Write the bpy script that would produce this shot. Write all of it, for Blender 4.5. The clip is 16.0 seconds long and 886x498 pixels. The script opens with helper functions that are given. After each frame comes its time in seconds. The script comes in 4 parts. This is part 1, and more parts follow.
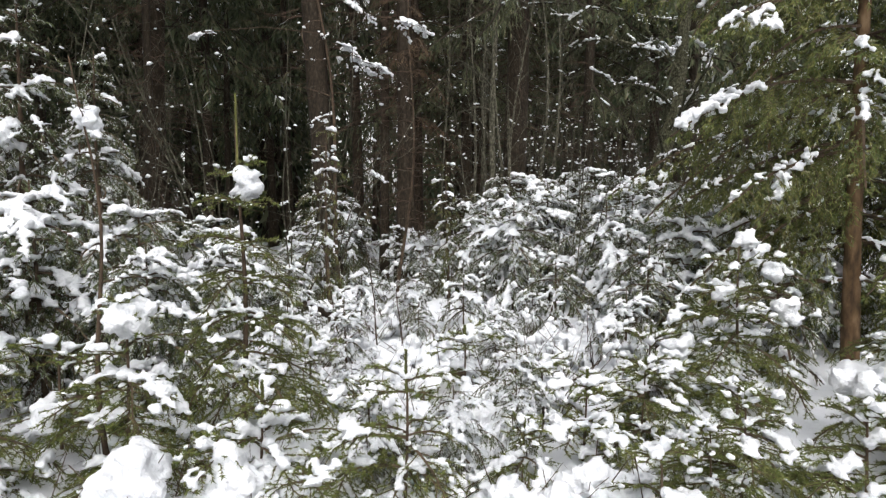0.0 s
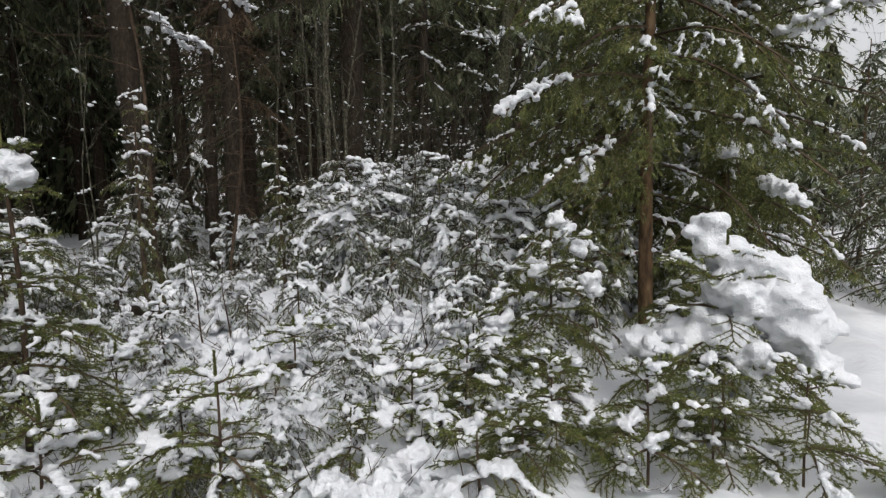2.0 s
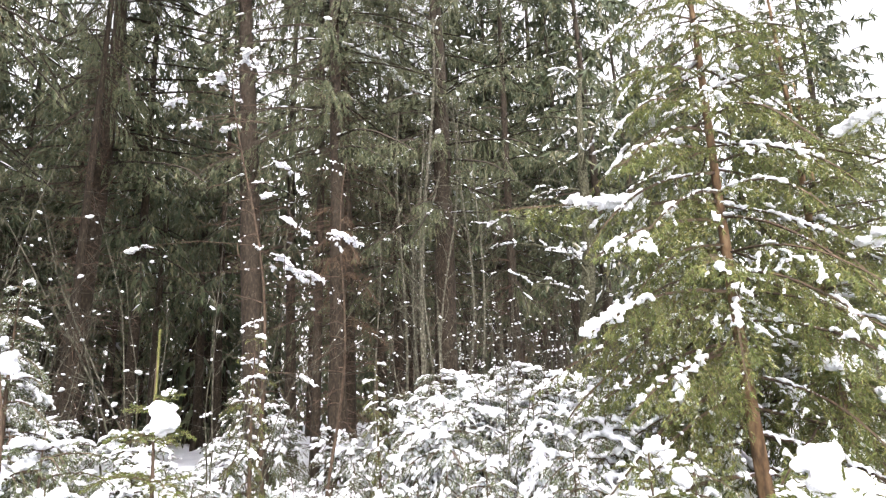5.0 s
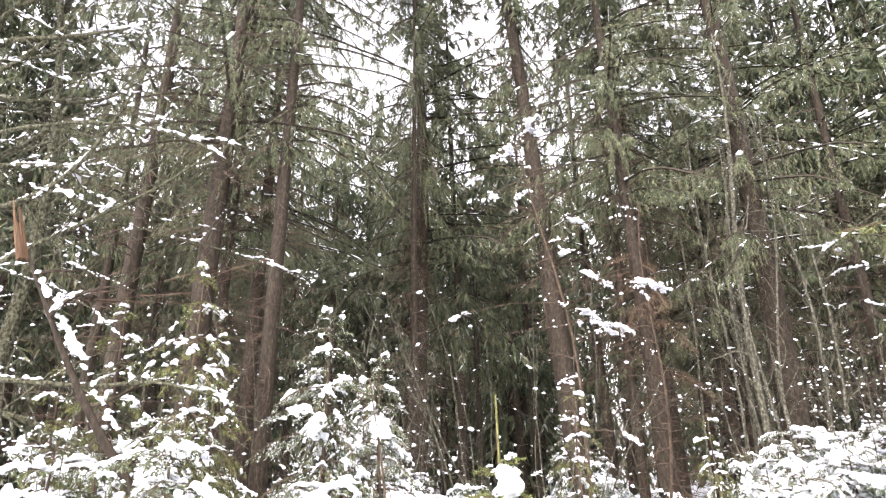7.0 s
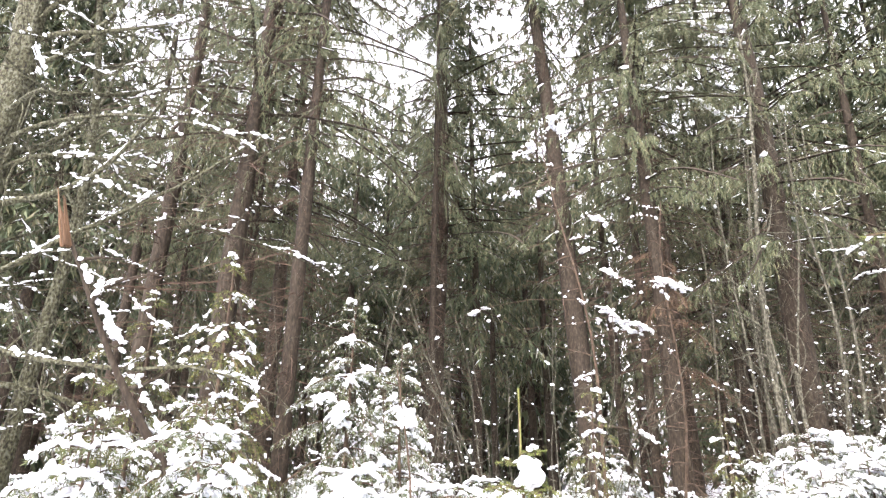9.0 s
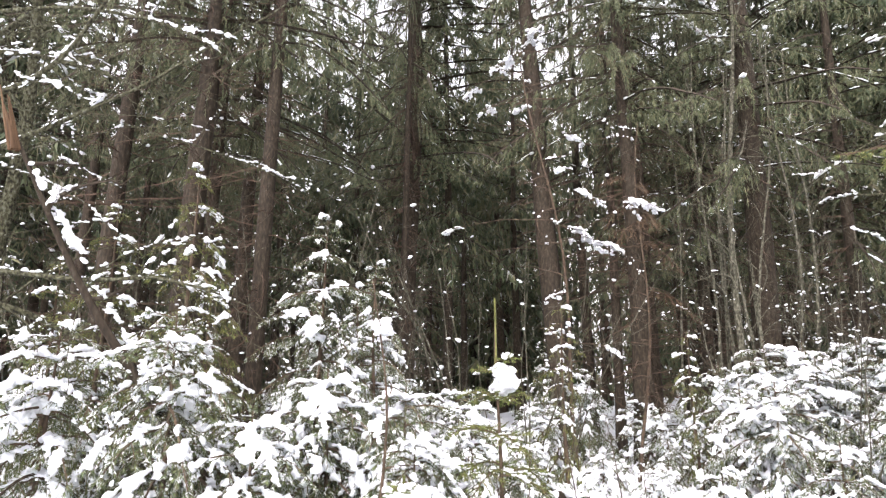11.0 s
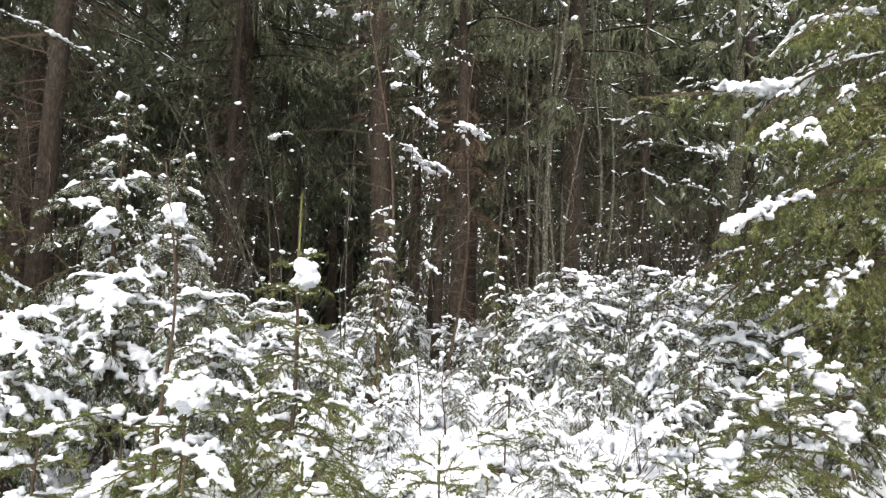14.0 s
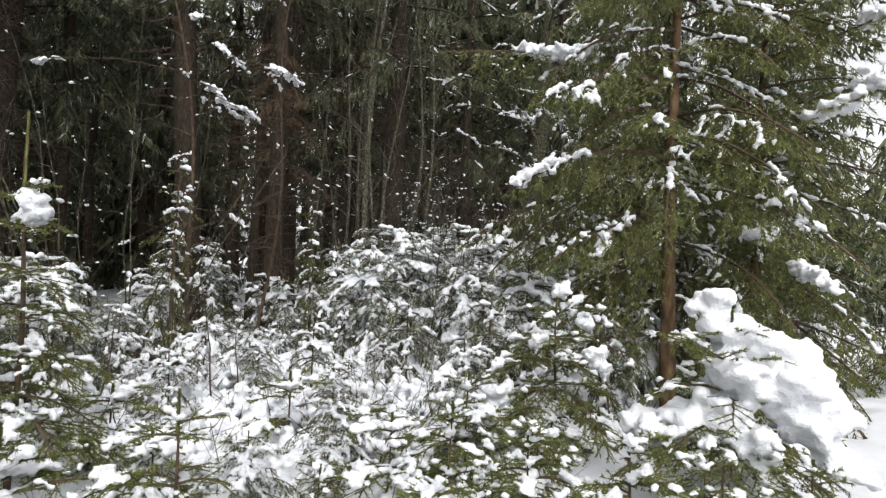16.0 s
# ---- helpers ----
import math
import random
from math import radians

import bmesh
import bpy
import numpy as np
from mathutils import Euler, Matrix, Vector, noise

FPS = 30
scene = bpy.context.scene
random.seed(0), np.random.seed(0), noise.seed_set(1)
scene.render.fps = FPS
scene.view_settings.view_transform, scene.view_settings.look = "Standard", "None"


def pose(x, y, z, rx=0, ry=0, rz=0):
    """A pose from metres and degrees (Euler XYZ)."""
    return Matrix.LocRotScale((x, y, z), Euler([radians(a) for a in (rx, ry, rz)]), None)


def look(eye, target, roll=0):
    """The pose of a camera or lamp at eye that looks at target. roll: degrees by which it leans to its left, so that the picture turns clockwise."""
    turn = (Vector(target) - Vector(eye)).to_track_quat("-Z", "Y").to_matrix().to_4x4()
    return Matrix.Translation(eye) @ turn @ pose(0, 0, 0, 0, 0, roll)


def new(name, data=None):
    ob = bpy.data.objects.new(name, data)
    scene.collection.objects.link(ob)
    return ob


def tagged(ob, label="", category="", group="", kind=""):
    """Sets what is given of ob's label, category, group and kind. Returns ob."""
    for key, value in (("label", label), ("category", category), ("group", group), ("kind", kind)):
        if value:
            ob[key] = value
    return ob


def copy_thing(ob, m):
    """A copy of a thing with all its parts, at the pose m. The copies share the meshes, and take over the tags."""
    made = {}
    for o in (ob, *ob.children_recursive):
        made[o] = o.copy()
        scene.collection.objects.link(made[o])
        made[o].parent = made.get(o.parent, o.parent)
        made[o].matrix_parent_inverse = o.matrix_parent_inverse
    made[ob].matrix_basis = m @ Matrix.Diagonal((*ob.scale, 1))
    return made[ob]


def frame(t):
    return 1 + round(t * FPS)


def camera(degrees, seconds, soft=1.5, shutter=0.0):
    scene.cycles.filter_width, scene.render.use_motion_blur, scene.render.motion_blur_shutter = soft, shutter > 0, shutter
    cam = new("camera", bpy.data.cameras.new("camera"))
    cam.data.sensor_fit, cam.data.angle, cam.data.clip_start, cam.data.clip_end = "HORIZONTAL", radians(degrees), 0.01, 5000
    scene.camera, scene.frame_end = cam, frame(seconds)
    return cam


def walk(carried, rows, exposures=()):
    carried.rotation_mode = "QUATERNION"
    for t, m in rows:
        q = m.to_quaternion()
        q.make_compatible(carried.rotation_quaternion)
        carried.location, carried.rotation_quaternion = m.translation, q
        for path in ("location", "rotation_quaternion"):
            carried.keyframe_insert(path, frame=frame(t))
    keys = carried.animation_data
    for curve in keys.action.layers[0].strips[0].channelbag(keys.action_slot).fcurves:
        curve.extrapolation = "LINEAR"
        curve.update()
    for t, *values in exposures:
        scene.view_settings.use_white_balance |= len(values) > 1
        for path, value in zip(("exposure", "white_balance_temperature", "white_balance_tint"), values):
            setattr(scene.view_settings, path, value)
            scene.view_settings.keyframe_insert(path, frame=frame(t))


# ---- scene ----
cam = camera(75.2, 16.0, 1.3)
PATH = [
    (0, (0.16, -0.081, 1.629), (-0.014, 1.905, 1.478), -0.1),
    (0.5, (0.181, -0.087, 1.635), (0.152, 1.904, 1.449), -0.1),
    (1, (0.223, -0.084, 1.609), (0.286, 1.903, 1.397), -1.2),
    (1.5, (0.308, -0.052, 1.596), (0.554, 1.917, 1.347), -0.8),
    (2, (0.336, -0.026, 1.649), (0.683, 1.932, 1.435), -0.8),
    (2.5, (0.323, -0.052, 1.718), (0.703, 1.909, 1.621), -1.4),
    (3, (0.328, -0.1, 1.826), (0.701, 1.864, 1.898), -1.0),
    (3.2, (0.333, -0.111, 1.837), (0.676, 1.855, 1.973), -1.1),
    (5.3, (0.346, -0.4, 1.921), (0.287, 1.541, 2.397), -2.1),
    (5.5, (0.318, -0.373, 1.93), (0.171, 1.574, 2.367), -2.0),
    (6, (0.213, -0.25, 1.96), (-0.193, 1.661, 2.386), -3.0),
    (6.5, (0.2, -0.287, 1.972), (-0.503, 1.506, 2.512), -2.9),
    (7, (0.196, -0.37, 1.996), (-0.693, 1.295, 2.658), -1.5),
    (7.5, (0.195, -0.41, 1.994), (-0.716, 1.213, 2.726), -1.2),
    (8, (0.19, -0.471, 1.993), (-0.766, 1.096, 2.787), -0.6),
    (8.5, (0.183, -0.495, 1.979), (-0.801, 1.094, 2.691), -0.1),
    (9, (0.178, -0.522, 1.97), (-0.763, 1.121, 2.613), 0.3),
    (9.2, (0.186, -0.54, 1.963), (-0.741, 1.119, 2.586), 0.4),
    (11.3, (0.053, -0.401, 1.866), (-0.81, 1.365, 2.236), 0.4),
    (11.5, (0.057, -0.407, 1.86), (-0.779, 1.374, 2.216), 0.5),
    (12, (0.12, -0.368, 1.834), (-0.598, 1.472, 2.148), 0.4),
    (12.5, (0.169, -0.359, 1.839), (-0.45, 1.518, 2.144), 0.3),
    (13, (0.2, -0.327, 1.829), (-0.351, 1.573, 2.124), 0.4),
    (13.5, (0.245, -0.307, 1.764), (-0.216, 1.624, 2.009), 1.7),
    (14, (0.286, -0.291, 1.674), (-0.088, 1.667, 1.828), 2.2),
    (14.5, (0.326, -0.239, 1.629), (0.128, 1.75, 1.718), 2.6),
    (15, (0.411, -0.219, 1.574), (0.372, 1.78, 1.634), 2.6),
    (15.5, (0.496, -0.16, 1.558), (0.523, 1.84, 1.603), 2.2),
    (16, (0.714, -0.075, 1.527), (0.893, 1.916, 1.583), 2.3),
]
walk(cam, [(t, look(eye, target, roll)) for t, eye, target, roll in PATH],
     [(0, -0.46, 6500, 11), (1.0, -0.86, 6500, 11), (2.0, -1.12, 6500, 11), (3.2, -0.45, 6500, 11), (5.3, 1.02, 6450, 17), (6.0, 0.9, 6420, 17), (6.5, 0.82, 6420, 17), (7.0, 1.38, 6420, 19), (8, 1.6, 6400, 20), (9.0, 1.58, 6400, 19), (11.3, 0.8, 6420, 17), (12.0, 0.8, 6420, 16), (13, 0.63, 6450, 14), (14.5, 0.02, 6480, 11), (15.5, -0.4, 6480, 11), (16, -0.48, 6480, 11)])

# ---- world, sun ----
world = bpy.data.worlds.new("overcast_sky")
scene.world = world
world.use_nodes = True
wn = world.node_tree.nodes
sky = wn.new("ShaderNodeTexSky")
sky.sky_type = "NISHITA"
sky.sun_disc = False
sky.sun_elevation, sky.sun_rotation = radians(50), radians(177)
sky.dust_density, sky.air_density = 4.0, 1.0
grey = wn.new("ShaderNodeHueSaturation")
grey.inputs["Saturation"].default_value, grey.inputs["Value"].default_value = 0.1, 2.75
world.node_tree.links.new(sky.outputs[0], grey.inputs["Color"])
world.node_tree.links.new(grey.outputs[0], wn["Background"].inputs["Color"])
wn["Background"].inputs["Strength"].default_value = 0.15
sun_data = bpy.data.lights.new("sun", "SUN")
sun_data.energy, sun_data.angle, sun_data.color = 0.5, radians(50), (1.0, 0.97, 0.93)
sun = new("sun", sun_data)
sun.matrix_world = look((0.5, -6, 12), (0, 4, 0))


# ---- materials ----
def material(name, rough=0.8):
    m = bpy.data.materials.new(name)
    m.use_nodes = True
    bsdf = m.node_tree.nodes["Principled BSDF"]
    bsdf.inputs["Roughness"].default_value = rough
    bsdf.inputs["Specular IOR Level"].default_value = 0.25
    return m, m.node_tree.nodes, m.node_tree.links, bsdf


def ramp_node(nodes, stops):
    r = nodes.new("ShaderNodeValToRGB")
    while len(r.color_ramp.elements) < len(stops):
        r.color_ramp.elements.new(0.5)
    for e, (p, c) in zip(r.color_ramp.elements, stops):
        e.position, e.color = p, (*c, 1)
    return r


def coords(nodes):
    return nodes.new("ShaderNodeTexCoord").outputs["Object"]


def noise_node(nodes, links, scale, detail=4.0, stretch=None):
    n = nodes.new("ShaderNodeTexNoise")
    n.inputs["Scale"].default_value, n.inputs["Detail"].default_value = scale, detail
    if stretch:
        mp = nodes.new("ShaderNodeMapping")
        mp.inputs["Scale"].default_value = stretch
        links.new(coords(nodes), mp.inputs["Vector"])
        links.new(mp.outputs[0], n.inputs["Vector"])
    else:
        links.new(coords(nodes), n.inputs["Vector"])
    return n


def bump(nodes, links, bsdf, height, strength, distance):
    b = nodes.new("ShaderNodeBump")
    b.inputs["Strength"].default_value, b.inputs["Distance"].default_value = strength, distance
    links.new(height, b.inputs["Height"])
    links.new(b.outputs[0], bsdf.inputs["Normal"])


def snow_material(name, lo, hi, scale):
    m, nodes, links, bsdf = material(name, 0.75)
    n = noise_node(nodes, links, scale, 5)
    r = ramp_node(nodes, ((0.3, lo), (0.65, hi)))
    links.new(n.outputs[0], r.inputs[0])
    links.new(r.outputs[0], bsdf.inputs["Base Color"])
    wide, fine = noise_node(nodes, links, scale * 3, 3), noise_node(nodes, links, scale * 14, 6)
    add = nodes.new("ShaderNodeMath")
    add.operation = "MULTIPLY_ADD"
    add.inputs[1].default_value = 0.35
    links.new(fine.outputs[0], add.inputs[0])
    links.new(wide.outputs[0], add.inputs[2])
    bump(nodes, links, bsdf, add.outputs[0], 0.8, 0.035)
    return m


def needle_material(name, stops):
    """Foliage whose tone varies from needle to needle."""
    m, nodes, links, bsdf = material(name, 0.6)
    g = nodes.new("ShaderNodeNewGeometry")
    n = noise_node(nodes, links, 1.7, 3)
    mix = nodes.new("ShaderNodeMath")
    mix.operation = "MULTIPLY_ADD"
    mix.inputs[1].default_value, mix.inputs[2].default_value = 0.55, 0.0
    links.new(g.outputs["Random Per Island"], mix.inputs[0])
    add = nodes.new("ShaderNodeMath")
    add.operation = "MULTIPLY_ADD"
    add.inputs[1].default_value = 0.5
    links.new(n.outputs[0], add.inputs[0])
    links.new(mix.outputs[0], add.inputs[2])
    r = ramp_node(nodes, stops)
    links.new(add.outputs[0], r.inputs[0])
    links.new(r.outputs[0], bsdf.inputs["Base Color"])
    return m


def bark_material(name, stops, scale, stretch, strength=0.8, distance=0.02):
    m, nodes, links, bsdf = material(name, 0.9)
    n = noise_node(nodes, links, scale, 6, stretch)
    r = ramp_node(nodes, stops)
    links.new(n.outputs[0], r.inputs[0])
    links.new(r.outputs[0], bsdf.inputs["Base Color"])
    bump(nodes, links, bsdf, n.outputs[0], strength, distance)
    return m


SNOW = snow_material("fresh_snow", (0.7, 0.72, 0.75), (0.82, 0.83, 0.85), 6)
GROUND_SNOW = snow_material("ground_snow", (0.64, 0.66, 0.69), (0.8, 0.81, 0.83), 1.3)
NEEDLE_YOUNG = needle_material("young_spruce_needles", ((0.1, (0.05, 0.07, 0.019)), (0.5, (0.112, 0.138, 0.033)), (0.9, (0.22, 0.22, 0.068))))
NEEDLE_MID = needle_material("spruce_needles", ((0.1, (0.04, 0.06, 0.024)), (0.45, (0.08, 0.1, 0.04)), (0.6, (0.15, 0.16, 0.08)), (0.7, (0.7, 0.72, 0.72))))
NEEDLE_EDGE = needle_material("edge_spruce_needles", ((0.1, (0.045, 0.066, 0.02)), (0.5, (0.1, 0.124, 0.034)), (0.78, (0.21, 0.2, 0.06)), (0.86, (0.45, 0.47, 0.44))))
NEEDLE_FROST = needle_material("frosted_spruce_needles", ((0.1, (0.04, 0.062, 0.025)), (0.45, (0.083, 0.106, 0.042)), (0.64, (0.15, 0.16, 0.08)), (0.75, (0.6, 0.62, 0.62))))
NEEDLE_OLD = needle_material("old_spruce_needles", ((0.1, (0.028, 0.04, 0.021)), (0.45, (0.055, 0.07, 0.034)), (0.68, (0.09, 0.1, 0.048)), (0.78, (0.15, 0.135, 0.075)), (0.86, (0.4, 0.42, 0.42))))
NEEDLE_WOOD = needle_material("hanging_spruce_needles", ((0.1, (0.038, 0.052, 0.026)), (0.45, (0.075, 0.09, 0.045)), (0.7, (0.125, 0.13, 0.066)), (0.8, (0.18, 0.16, 0.09)), (0.87, (0.42, 0.44, 0.44))))
SHOOT = bark_material("green_shoot", ((0.3, (0.08, 0.08, 0.025)), (0.6, (0.14, 0.135, 0.045)), (0.8, (0.2, 0.19, 0.08))), 30, (1, 1, 0.5), 0.3, 0.004)
BARK_SPRUCE = bark_material("spruce_bark", ((0.34, (0.04, 0.026, 0.015)), (0.52, (0.115, 0.07, 0.036)), (0.7, (0.21, 0.14, 0.08))), 13, (1, 1, 0.35))
BARK_OLD = bark_material("old_spruce_bark", ((0.3, (0.016, 0.012, 0.008)), (0.55, (0.036, 0.026, 0.017)), (0.75, (0.07, 0.06, 0.042))), 24, (1, 1, 0.4))
BARK_BIRCH = bark_material("grey_birch_bark", ((0.35, (0.03, 0.027, 0.018)), (0.5, (0.075, 0.07, 0.048)), (0.7, (0.18, 0.17, 0.13))), 26, (1, 1, 0.6))
BARK_MOSS = bark_material("mossy_bark", ((0.36, (0.022, 0.019, 0.013)), (0.46, (0.055, 0.052, 0.028)), (0.54, (0.085, 0.082, 0.046)), (0.62, (0.125, 0.125, 0.09))), 38, (1, 1, 0.65), 1.0, 0.05)
TWIG = bark_material("twig_bark", ((0.3, (0.035, 0.025, 0.017)), (0.6, (0.085, 0.058, 0.038)), (0.8, (0.14, 0.1, 0.065))), 14, (1, 1, 1), 0.4, 0.005)
DEADTWIG = bark_material("dead_twigs", ((0.3, (0.042, 0.028, 0.019)), (0.6, (0.095, 0.062, 0.042)), (0.8, (0.16, 0.115, 0.08))), 5, (1, 1, 1), 0.3, 0.005)
RUST = needle_material("rusty_needles", ((0.1, (0.045, 0.028, 0.016)), (0.5, (0.09, 0.055, 0.03)), (0.9, (0.16, 0.11, 0.06))))
SPLINTER = bark_material("torn_wood", ((0.3, (0.05, 0.028, 0.015)), (0.6, (0.11, 0.064, 0.034)), (0.8, (0.19, 0.125, 0.07))), 12, (1, 1, 0.2), 0.6, 0.01)


# ---- mesh tools: everything grows as arrays of segments ----
def unit(v):
    return v / np.maximum(np.linalg.norm(v, axis=-1, keepdims=True), 1e-9)


def across(d):
    """Two directions square to each direction d."""
    ref = np.where(np.abs(d[:, 2:3]) < 0.9, (0.0, 0.0, 1.0), (1.0, 0.0, 0.0))
    p = unit(np.cross(d, ref))
    return p, np.cross(d, p)


def prisms(A, B, ra, rb, sides=3):
    """Thin tapered sticks from the points A to the points B."""
    n = len(A)
    p, q = across(unit(B - A))
    a = np.arange(sides) * 2 * np.pi / sides
    ring = p[:, None] * np.cos(a)[None, :, None] + q[:, None] * np.sin(a)[None, :, None]
    V = np.concatenate([A[:, None] + ring * ra[:, None, None], B[:, None] + ring * rb[:, None, None]], 1).reshape(-1, 3)
    k = np.arange(sides)
    j = (k + 1) % sides
    one = np.concatenate([np.stack([k, j, j + sides], 1), np.stack([k, j + sides, k + sides], 1)])
    F = (one[None] + (np.arange(n) * 2 * sides)[:, None, None]).reshape(-1, 3)
    return V, F


def tube(P, R, sides=10, rough=0.0, rng=None):
    """A bent, tapered stem through the points P with the radii R."""
    P, R = np.array(P, float), np.array(R, float)
    d = unit(np.gradient(P, axis=0))
    ref = np.array((0.37, 0.93, 0.05))
    p = unit(np.cross(d, ref))
    q = np.cross(d, p)
    a = np.arange(sides) * 2 * np.pi / sides
    rr = R[:, None] * (1 + (rough * rng.standard_normal((len(P), sides)) if rng is not None and rough else 0))
    V = (P[:, None] + p[:, None] * (np.cos(a)[None] * rr)[:, :, None] + q[:, None] * (np.sin(a)[None] * rr)[:, :, None]).reshape(-1, 3)
    V = np.concatenate([V, P[-1:] + d[-1:] * R[-1]])
    i, k = np.meshgrid(np.arange(len(P) - 1), np.arange(sides), indexing="ij")
    b, j = i * sides, (k + 1) % sides
    F = np.concatenate([np.stack([b + k, b + j, b + j + sides], -1).reshape(-1, 3), np.stack([b + k, b + j + sides, b + k + sides], -1).reshape(-1, 3)])
    last, kk = (len(P) - 1) * sides, np.arange(sides)
    cap = np.stack([last + kk, last + (kk + 1) % sides, np.full(sides, len(V) - 1)], 1)
    return V, np.concatenate([F, cap])


def needles(A, B, count, length, width, rng, spread=55, flat=0.5, hang=0.0):
    """Single needles set round the twigs A to B: flat pulls them into the twig's level plane, hang pulls them down."""
    if not len(A):
        return np.zeros((0, 3)), np.zeros((0, 3), int)
    A, B = np.repeat(A, count, 0), np.repeat(B, count, 0)
    n = len(A)
    d = unit(B - A)
    p, q = across(d)
    a = rng.uniform(0, 2 * np.pi, n)[:, None]
    side = p * np.cos(a) + q * np.sin(a) * (1 - flat)
    sp = np.radians(rng.normal(spread, 12, n))[:, None]
    w = d * np.cos(sp) + unit(side) * np.sin(sp)
    w[:, 2] -= hang
    w = unit(w)
    base = A + (B - A) * rng.uniform(0, 1, n)[:, None]
    s = unit(np.cross(w, rng.standard_normal((n, 3)))) * (width * rng.uniform(0.7, 1.3, n) / 2)[:, None]
    tip = base + w * (length * rng.uniform(0.7, 1.2, n))[:, None]
    V = np.stack([base - s, base + s, tip], 1).reshape(-1, 3)
    return V, np.arange(3 * n).reshape(-1, 3)


def ico(level):
    bm = bmesh.new()
    bmesh.ops.create_icosphere(bm, subdivisions=level, radius=1.0)
    V = np.array([v.co[:] for v in bm.verts])
    F = np.array([[v.index for v in f.verts] for f in bm.faces])
    bm.free()
    return V, F


ICO = {1: ico(1), 2: ico(2), 3: ico(3)}


def blobs(C, along, S, rng, level=1, lumpy=0.18):
    """Soft lumps of snow at C: S holds half the length along the twig, half the width and half the height of each."""
    if not len(C):
        return np.zeros((0, 3)), np.zeros((0, 3), int)
    V0, F0 = ICO[level]
    d = unit(along)
    p = unit(np.cross(np.broadcast_to((0.0, 0.0, 1.0), d.shape), d) + 1e-6)
    u = np.cross(d, p)
    n, k = len(C), len(V0)
    jit = 1 + lumpy * rng.standard_normal((n, k, 1))
    W = V0[None] * jit
    low = W[:, :, 2:3] < 0
    z = np.where(low, W[:, :, 2:3] * 0.6, W[:, :, 2:3])
    V = C[:, None] + d[:, None] * W[:, :, 0:1] * S[:, None, 0:1] + p[:, None] * W[:, :, 1:2] * S[:, None, 1:2] + u[:, None] * z * S[:, None, 2:3]
    return V.reshape(-1, 3), (F0[None] + (np.arange(n) * k)[:, None, None]).reshape(-1, 3)


def join(*parts):
    Vs, Fs, n = [], [], 0
    for V, F in parts:
        Vs.append(V)
        Fs.append(F + n)
        n += len(V)
    return np.concatenate(Vs), np.concatenate(Fs)


def mesh(name, groups, smooth=True):
    """A mesh of (vertices, triangles, material) groups."""
    groups = [g for g in groups if len(g[0])]
    V, F = join(*[(g[0], g[1]) for g in groups])
    me = bpy.data.meshes.new(name)
    me.vertices.add(len(V))
    me.vertices.foreach_set("co", V.astype(np.float32).ravel())
    me.loops.add(3 * len(F))
    me.loops.foreach_set("vertex_index", F.astype(np.int32).ravel())
    me.polygons.add(len(F))
    me.polygons.foreach_set("loop_start", np.arange(0, 3 * len(F), 3, dtype=np.int32))
    me.polygons.foreach_set("loop_total", np.full(len(F), 3, dtype=np.int32))
    me.polygons.foreach_set("material_index", np.concatenate([np.full(len(g[1]), i, np.int32) for i, g in enumerate(groups)]))
    me.polygons.foreach_set("use_smooth", np.full(len(F), smooth))
    for g in groups:
        me.materials.append(g[2])
    me.update()
    return me


def part(name, groups, parent, label="", smooth=True):
    ob = new(name, mesh(name, groups, smooth))
    ob.parent = parent
    return tagged(ob, label) if label else ob


def thing(name, label, category, group="", kind="", at=(0, 0, 0)):
    ob = new(name)
    ob.location = at
    return tagged(ob, label, category, group, kind)


def turned(P, azimuth, at=(0, 0, 0)):
    c, s = math.cos(azimuth), math.sin(azimuth)
    return np.stack([P[:, 0] * c - P[:, 1] * s, P[:, 0] * s + P[:, 1] * c, P[:, 2]], 1) + np.array(at)


